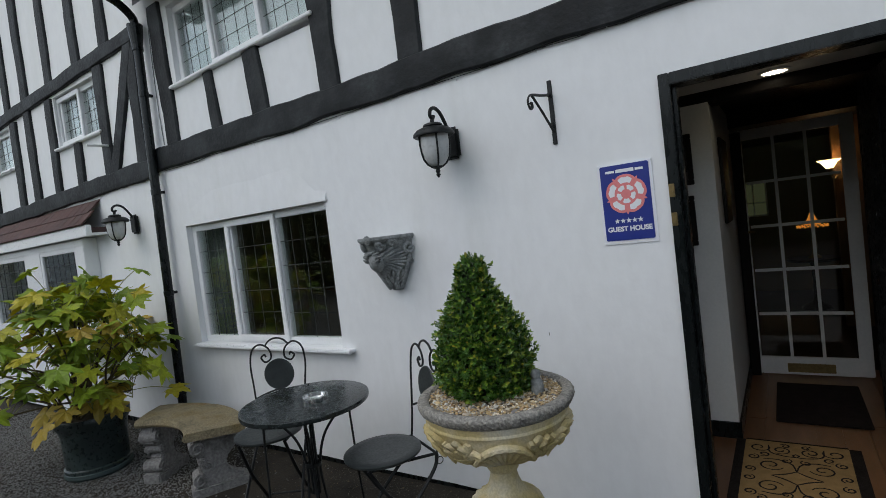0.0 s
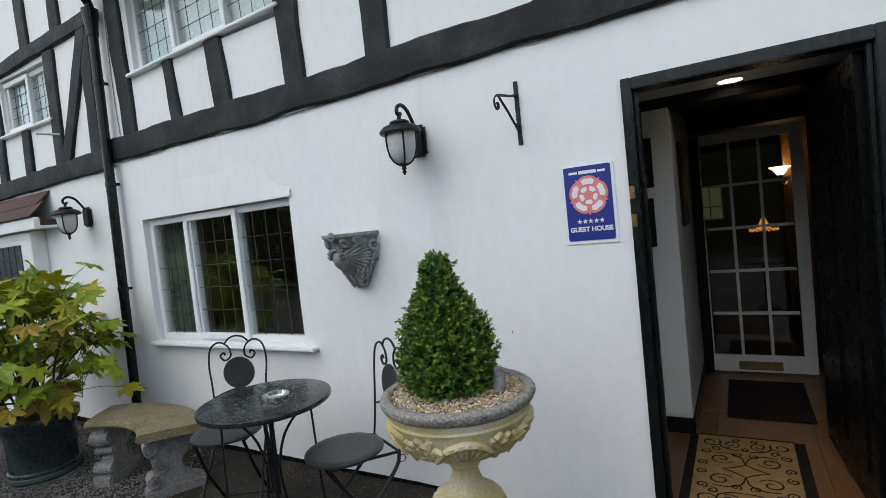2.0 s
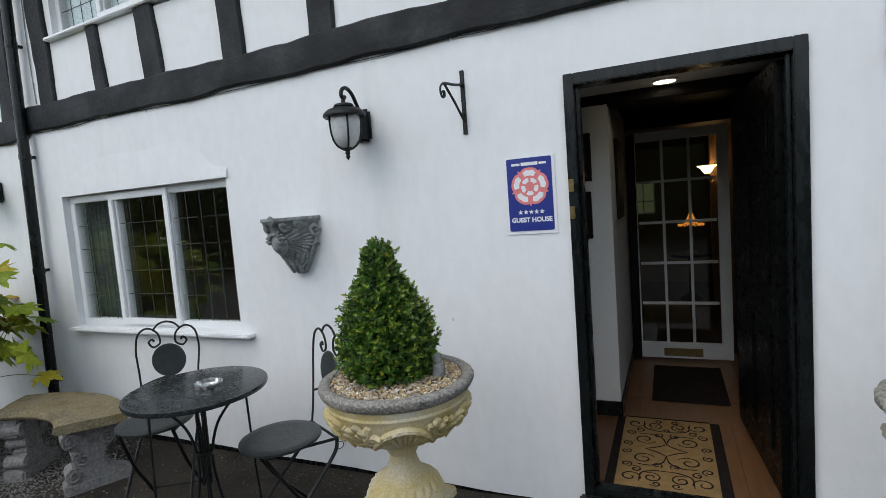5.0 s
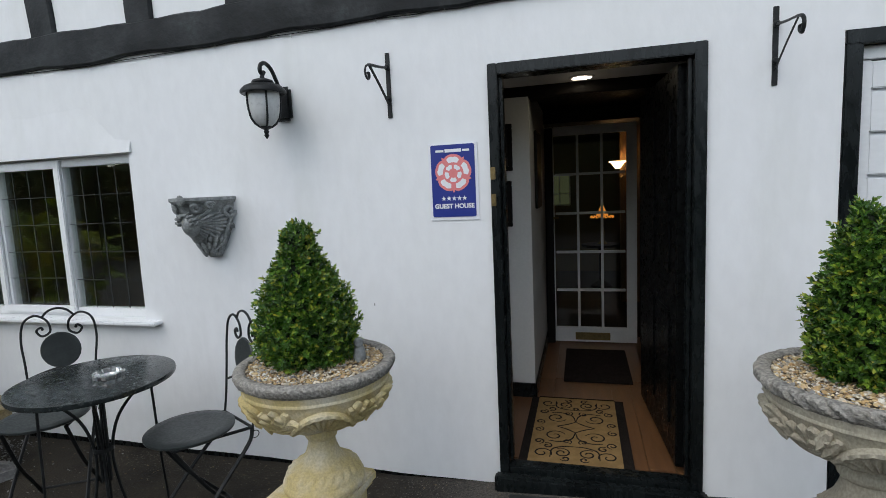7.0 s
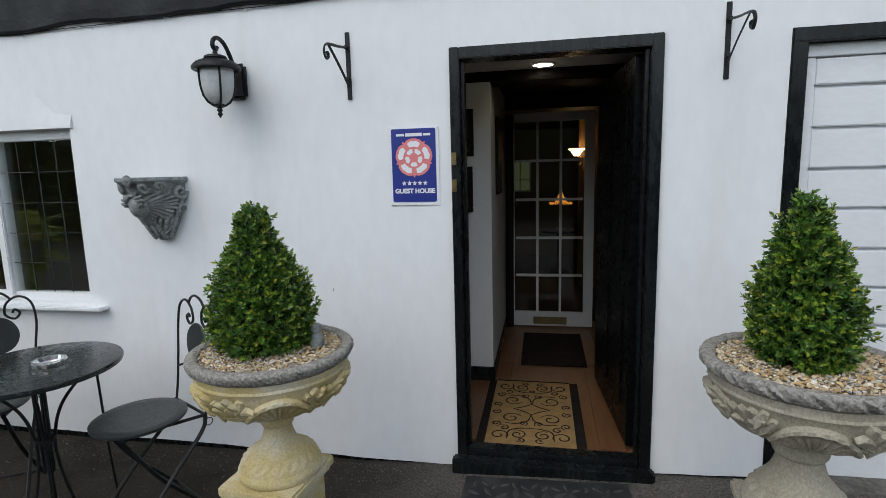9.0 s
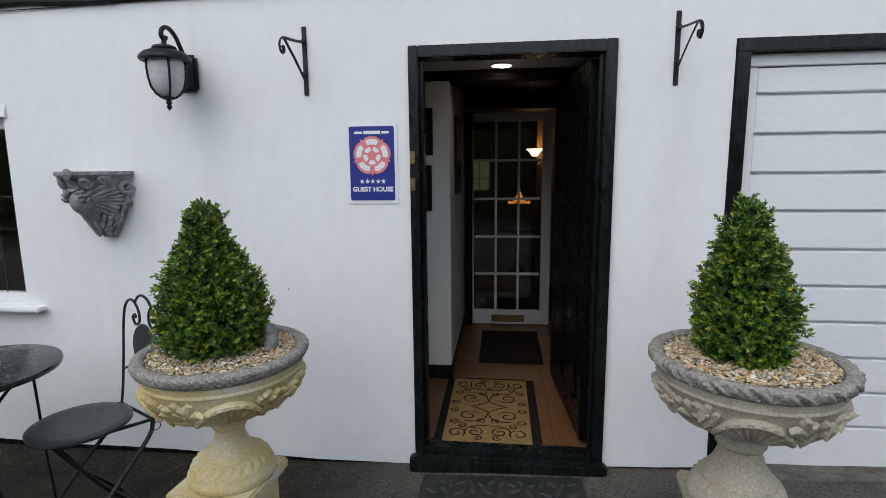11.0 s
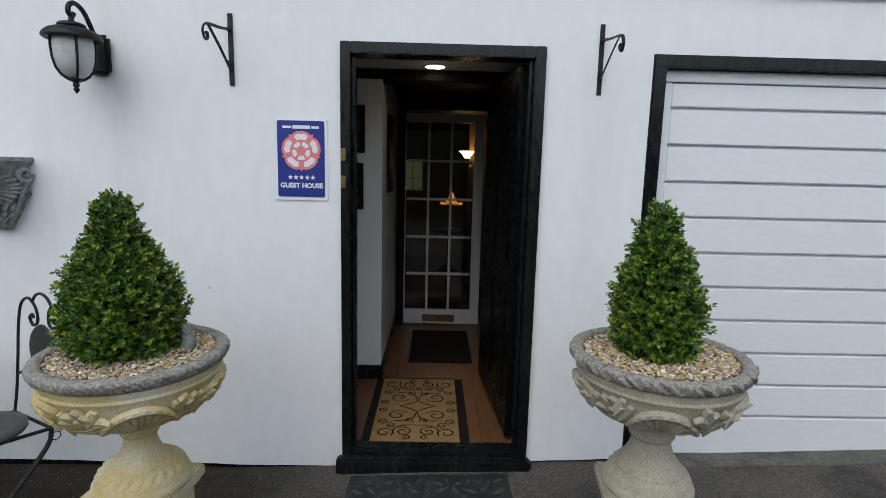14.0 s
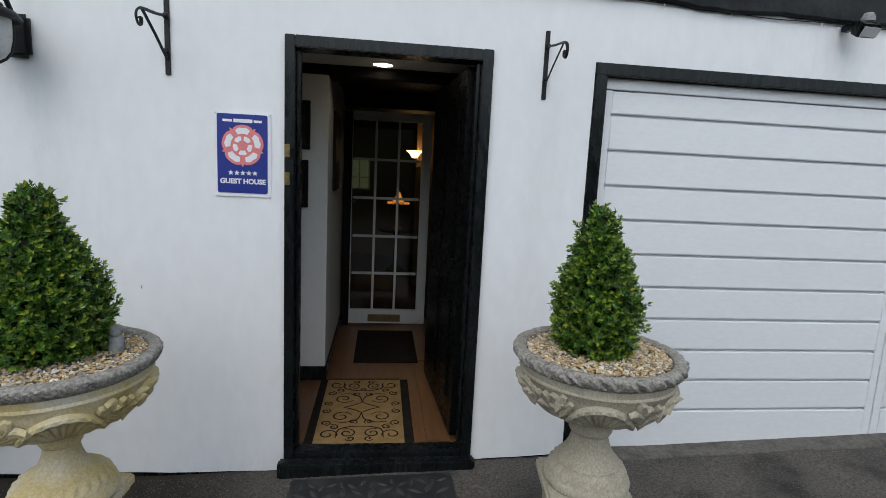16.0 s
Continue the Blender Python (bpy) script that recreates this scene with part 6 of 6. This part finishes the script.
# feathers: a ruff below the head and a wing at either side
for k in range(13):
    a_ = radians(192 + 156 * k / 12)
    p0 = HC + Vector((0.040 * math.cos(a_), 0.012, 0.046 * math.sin(a_)))
    u1, t1 = 0.5 + 0.20 * math.cos(a_), 0.47 - 0.235 * math.sin(a_)
    pebble_at(cb, p0, on_corbel(u1, min(t1, 0.78), 0.016), 0.0125, 0.010)
for sgn in (-1, 1):
    for row, (r0, r1, cnt) in enumerate(((0.11, 0.25, 7), (0.19, 0.40, 9))):
        for k in range(cnt):
            q = k / (cnt - 1)
            a_ = radians(48 - 100 * q)
            p0 = on_corbel(0.5 + sgn * r0 * math.cos(a_) * 1.0, 0.40 - 0.55 * r0 * math.sin(a_), 0.014 - 0.005 * row)
            p1 = on_corbel(0.5 + sgn * min(0.46, r1 * math.cos(a_) * 1.05), 0.40 - 0.75 * r1 * math.sin(a_), 0.020 - 0.006 * row)
            pebble_at(cb, p0, p1, 0.0105, 0.008)
    # fat scrolls under the slab and down the sides, a pair of curls at the foot
    for cu, ct, cr, turns, rr in ((0.14, 0.15, 0.075, 8.5, 0.014), (0.27, 0.13, 0.06, -8.5, 0.012), (0.43, 0.22, 0.11, 8.5, 0.014), (0.44, 0.50, 0.08, -8.0, 0.012), (0.17, 0.88, 0.07, 8.0, 0.010)):
        pts = [on_corbel(0.5 + sgn * min(0.49, cu + 0.6 * cr * (1 - 0.85 * q) * math.cos(turns * q)), max(0.07, min(0.97, ct + cr * (1 - 0.85 * q) * math.sin(turns * q))), 0.010) for q in [k / 20 for k in range(21)]]
        tube(cb, pts, rr, 7, taper=rr * 0.7)
    pts = spline([on_corbel(0.5 + sgn * 0.45, 0.30, 0.008), on_corbel(0.5 + sgn * 0.40, 0.55, 0.012), on_corbel(0.5 + sgn * 0.36, 0.72, 0.012), on_corbel(0.5 + sgn * 0.20, 0.86, 0.014)], 5)
    tube(cb, pts, 0.012, 8, taper=0.006)
for t_, cnt in ((0.66, 9), (0.76, 7), (0.86, 5)):
    for k in range(cnt):
        u_ = 0.5 + 0.72 * (k / (cnt - 1) - 0.5)
        pebble_at(cb, on_corbel(u_, t_ - 0.07, 0.002), on_corbel(0.5 + 0.85 * (u_ - 0.5), min(0.97, t_ + 0.07), 0.010), 0.013, 0.009)
# a small palm at the middle of the slab
for k in range(7):
    fan = radians(-66 + 22 * k)
    p0 = on_corbel(0.53, 0.07, 0.012)
    pebble_at(cb, p0 - Vector((0, 0, 0.02)), p0 + Vector((0.032 * math.sin(fan), -0.006, 0.040 * math.cos(fan))), 0.008, 0.009)
tagged(part("wall_corbel", cb, LEADEN, smooth=True), "grey moulded plaster corbel with carved head and scrolls", "corbel")

# ---- sign ----
sg = thing("wall_sign", pose(-0.187, 0.0, 1.546), "blue and white enamel guest house sign with rose", "sign")
SW, SH = 0.126, 0.193
for sx in (-1, 1):
    for sz in (-1, 1):
        bo = lathe(bmesh.new(), [(0, 0), (0.005, 0), (0.004, 0.003), (0, 0.004)], 10)
        bmesh.ops.transform(bo, matrix=pose(sx * (SW - 0.004), -0.008, sz * (SH - 0.004), 90), verts=bo.verts[:])
        part("screw", bo, SIGN_WHITE, sg)


def flat_shape(pts, y, thick=0.0006):
    bm = bmesh.new()
    f = bm.faces.new([bm.verts.new((x, y, z)) for x, z in pts])
    ex = bmesh.ops.extrude_face_region(bm, geom=[f])
    for v in ex["geom"]:
        if isinstance(v, bmesh.types.BMVert):
            v.co.y += thick
    bmesh.ops.recalc_face_normals(bm, faces=bm.faces[:])
    return bm


def petal(a, r0, r1, half, n=9):
    pts = []
    for i in range(n + 1):
        t = -1 + 2 * i / n
        rr = r1 * (1 - 0.10 * abs(t) ** 2.5) - (0.06 * r1 * math.exp(-(t / 0.18) ** 2))
        pts.append((rr * math.sin(a + half * t), rr * math.cos(a + half * t)))
    for i in range(4):
        t = 1 - 2 * i / 3
        pts.append((r0 * math.sin(a + half * 0.9 * t), r0 * math.cos(a + half * 0.9 * t)))
    return pts


def rounded(x0, x1, z0, z1, r):
    return [(cx + r * math.cos(radians(q)), cz + r * math.sin(radians(q))) for cx, cz, q0 in ((x1 - r, z1 - r, 0), (x0 + r, z1 - r, 90), (x0 + r, z0 + r, 180), (x1 - r, z0 + r, 270)) for q in range(q0, q0 + 91, 15)]


part("plate", flat_shape(rounded(-SW, SW, -SH, SH, 0.012), -0.008, 0.012), SIGN_WHITE, sg, "white backing plate")
part("panel", flat_shape(rounded(-SW + 0.012, SW - 0.015, -SH + 0.017, SH - 0.008, 0.009), -0.0110, 0.0032), SIGN_BLUE, sg, "deep blue printed panel")
RZ = 0.043
rose = part("rose_disc", flat_shape([((0.094 - 0.013 * (1 - abs(math.cos(2.5 * a))) ** 2) * math.sin(a), RZ + (0.094 - 0.013 * (1 - abs(math.cos(2.5 * a))) ** 2) * math.cos(a)) for a in [2 * math.pi * i / 120 for i in range(120)]], -0.0128, 0.0022), SIGN_PINK, sg, "pink rose emblem")
for k in range(5):
    a = 2 * math.pi * k / 5
    part("petal", flat_shape([(x, z + RZ) for x, z in petal(a, 0.054, 0.083, 0.45)], -0.0143, 0.0018), SIGN_WHITE, rose)
    part("petal", flat_shape([(x, z + RZ) for x, z in petal(a + math.pi / 5, 0.0235, 0.045, 0.47)], -0.0143, 0.0018), SIGN_WHITE, rose)
for k in range(5):
    a = 2 * math.pi * (k + 0.5) / 5
    part("sepal", flat_shape([(r_ * math.sin(a + w_), RZ + r_ * math.cos(a + w_)) for r_, w_ in ((0.072, 0.0), (0.088, -0.07), (0.098, 0.0), (0.088, 0.07))], -0.0138, 0.0018), SIGN_PINK, rose)
for k in range(5):
    pts = []
    for i in range(10):
        r = 0.0132 if i % 2 == 0 else 0.0056
        pts.append((-0.054 + 0.027 * k + r * math.sin(math.pi * i / 5), -0.083 + r * math.cos(math.pi * i / 5)))
    part("star", flat_shape(pts, -0.0128, 0.0022), SIGN_WHITE, sg)
part("name_bar", boxed(-0.088, -0.046, -0.0122, -0.0105, 0.149, 0.160), SIGN_WHITE, sg)
part("name_bar", boxed(-0.040, 0.044, -0.0122, -0.0105, 0.147, 0.163), SIGN_WHITE, sg)
part("name_bar", boxed(0.050, 0.086, -0.0122, -0.0105, 0.149, 0.160), SIGN_WHITE, sg)
tc = bpy.data.curves.new("lettering", "FONT")
tc.body, tc.size, tc.align_x, tc.extrude, tc.offset = "GUEST HOUSE", 0.0315, "CENTER", 0.0003, 0.0013
tmp = new("lettering", tc)
dg = bpy.context.evaluated_depsgraph_get()
tme = bpy.data.meshes.new_from_object(tmp.evaluated_get(dg))
bpy.data.objects.remove(tmp)
tme.materials.clear()
tme.materials.append(SIGN_WHITE)
lt = new("lettering", tme)
lt.parent = sg
lt.matrix_local = pose(0, -0.0116, -0.132, 90)
lt["label"] = "white lettering"

# ---- floodlight, cables, small marks ----
fl = thing("floodlight", pose(2.78, -0.04, 2.315), "small black floodlight with sensor dome under the beam", "floodlight")
part("bracket", boxed(-0.02, 0.02, -0.05, 0.03, 0.0, 0.03, 0.004), GLOSS_BLACK, fl)
part("housing", boxed(-0.055, 0.055, -0.03, 0.03, -0.035, 0.03, 0.008, m=pose(0.01, -0.09, -0.01, 35)), GLOSS_BLACK, fl)
part("glass", boxed(-0.045, 0.045, -0.034, -0.0305, -0.028, 0.02, 0.001, m=pose(0.01, -0.09, -0.01, 35)), FROST, fl)
part("sensor_dome", lathe(bmesh.new(), [(0, 0.075), (0.02, 0.07), (0.03, 0.05), (0.03, 0.03), (0, 0.03)], 16, (0.03, -0.07, 0)), LEADEN, fl, smooth=True)
cbl = bmesh.new()
rng = random.Random(8)
pts = []
x = -4.1
while x < 6.4:
    pts.append((x, -0.012, 2.435 + 0.03 * (x + 4.2) / 10.7 + beam_bow(x) - 0.094 - 0.010 * abs(math.sin(x * 2.1)) + rng.uniform(-0.008, 0.006)))
    x += rng.uniform(0.12, 0.3)
tube(cbl, spline(pts, 3), 0.0028, 5)
tagged(part("fairy_light_cable", cbl, CABLE), "thin black cable strung below the beam", "cable")
bl = bmesh.new()
for i, p in enumerate(pts[::2]):
    tube(bl, [p, (p[0] + 0.004, p[1] - 0.006, p[2] - 0.022)], 0.0028, 5)
tagged(part("fairy_light_bulbs", bl, FROST), "tiny unlit bulbs of a light string", "bulbs", kind="stuff")
wc = tube(bmesh.new(), spline([(-4.03, -0.006, 3.74), (-4.055, -0.006, 3.3), (-4.06, -0.006, 2.9), (-4.045, -0.006, 2.55)], 5), 0.004, 6)
tagged(part("wall_cable", wc, LEADEN), "thin grey cable clipped beside the drainpipe", "cable")
mk = boxed(-0.0035, 0.0035, -0.001, 0.004, -0.009, 0.009, 0.001)
mk_o = part("wall_plug", mk, LEADEN)
mk_o.location = (-0.658, 0.0, 0.906)
tagged(mk_o, "small grey plug in the white wall", "wall plug")
ov = thing("overflow_pipe", pose(-4.98, -0.02, 2.72), "short white overflow pipe through the timbers", "pipe")
part("pipe", tube(bmesh.new(), [(0, 0.05, 0.0), (0, -0.2, -0.01)], 0.011, 10), UPVC, ov)

# ---- loose gravel on the left, grit and litter along the wall ----
rng = random.Random(31)


def stones(count, xr, yr, size, material, name, label, cat, dens=None):
    verts, faces = [], []
    for i in range(count):
        x, y = rng.uniform(*xr), rng.uniform(*yr)
        if dens and rng.random() > dens(x, y):
            continue
        s = rng.uniform(*size)
        c = Vector((x, y, ground_z(x, y) + s * 0.25))
        rot = Euler((rng.uniform(-0.6, 0.6), rng.uniform(-0.6, 0.6), rng.uniform(0, 6.3))).to_matrix()
        b0 = len(verts)
        for p in ((1, 0.1, 0), (0.2, 0.85, 0.1), (-0.8, 0.5, 0), (-0.7, -0.6, 0.1), (0.3, -0.8, 0), (0.1, 0.1, 0.65), (-0.2, -0.1, 0.6)):
            verts.append(c + rot @ (Vector(p) * s * rng.uniform(0.8, 1.2)))
        for f in ((0, 1, 5), (1, 2, 6, 5), (2, 3, 6), (3, 4, 6), (4, 0, 5, 6)):
            faces.append([b0 + k for k in f])
    me = bpy.data.meshes.new(name)
    me.from_pydata(verts, [], faces)
    me.materials.append(material)
    tagged(new(name, me), label, cat, kind="stuff")


stones(95000, (-7.6, -2.4), (-2.7, -0.05), (0.004, 0.009), GRAVEL, "gravel", "loose grey gravel round the plant pot", "gravel", dens=lambda x, y: min(1, max(0.02, (-2.95 - x + 0.5 * noise.noise((x, y, 3))) / 0.7)) * (1 if y < -0.25 else 0.5) * min(1, max(0.02, (y + 2.7 + 0.7 * noise.noise((x * 0.9, y, 9))) / 0.9)) * min(1, max(0, (x + 7.6) / 0.8)))
stones(42000, (-2.6, 5.0), (-1.6, -0.02), (0.0016, 0.0042), GRIT, "grit", "fine grit scattered on the asphalt", "grit", dens=lambda x, y: 0.9 if y > -0.2 else (0.3 if x < 0 else 0.75))
LITTER = mat("dead_leaf_litter", (0.12, 0.08, 0.04), 0.9, var=0.3, scale=30, random_tint=[(0.19, 0.15, 0.09), (0.07, 0.045, 0.025)], island=True)
verts, faces = [], []
for i in range(240):
    x, y = rng.uniform(-6.5, 1.4), -0.03 - abs(rng.gauss(0, 0.22))
    z = ground_z(x, y) + 0.006
    a, s = rng.uniform(0, 6.3), rng.uniform(0.004, 0.011)
    d, e = Vector((math.cos(a), math.sin(a), rng.uniform(-0.2, 0.3))) * s, Vector((-math.sin(a), math.cos(a), rng.uniform(-0.2, 0.3))) * s * 0.5
    leaf_quads(verts, faces, Vector((x, y, z)) - d, Vector((x, y, z)) + d, e, Vector((0, 0, 1)), s * 0.3)
me = bpy.data.meshes.new("leaf_litter")
me.from_pydata(verts, [], faces)
me.materials.append(LITTER)
tagged(new("leaf_litter", me), "dry leaf scraps along the foot of the wall", "leaf litter", kind="stuff")

# ---- hedge and trees across the yard, which the windows mirror ----
rng = random.Random(77)
verts, faces = [], []
for i in range(20000):
    x = rng.uniform(-46, 14)
    y = -9.5 + 1.2 * noise.noise((x * 0.3, 1, 1)) + rng.uniform(-1.2, 0.4)
    top = 3.4 + 1.8 * noise.noise((x * 0.22, 4, 2)) + 0.9 * noise.noise((x * 0.9, 2, 2))
    z = rng.uniform(-0.05, max(1.2, top))
    c = Vector((x, y, z))
    s = rng.uniform(0.10, 0.24)
    d = Vector((rng.uniform(-1, 1), rng.uniform(-1, 1), rng.uniform(-0.8, 0.8))).normalized()
    e = d.orthogonal().normalized()
    leaf_quads(verts, faces, c - d * s, c + d * s, e * s * 0.5, d.cross(e), s * 0.2)
n0 = None
for i in range(121):
    x = -46 + 0.5 * i
    top = 3.0 + 1.8 * noise.noise((x * 0.22, 4, 2)) + 0.7 * noise.noise((x * 0.9, 2, 2))
    b0 = len(verts)
    for k in range(9):
        z = -0.06 + top * k / 8
        verts.append(Vector((x, -9.9 + 1.2 * noise.noise((x * 0.3, 1, 1)) + 0.35 * noise.noise((x * 1.5, z * 1.5, 6)) - (0.5 if k == 8 else 0), z)))
    if n0 is not None:
        for k in range(8):
            faces.append((n0 + k, b0 + k, b0 + k + 1, n0 + k + 1))
    n0 = b0
me = bpy.data.meshes.new("hedge")
me.from_pydata(verts, [], faces)
me.materials.append(FOLIAGE_FAR)
tagged(new("hedge", me), "tall mixed green hedge across the yard", "hedge", kind="stuff")
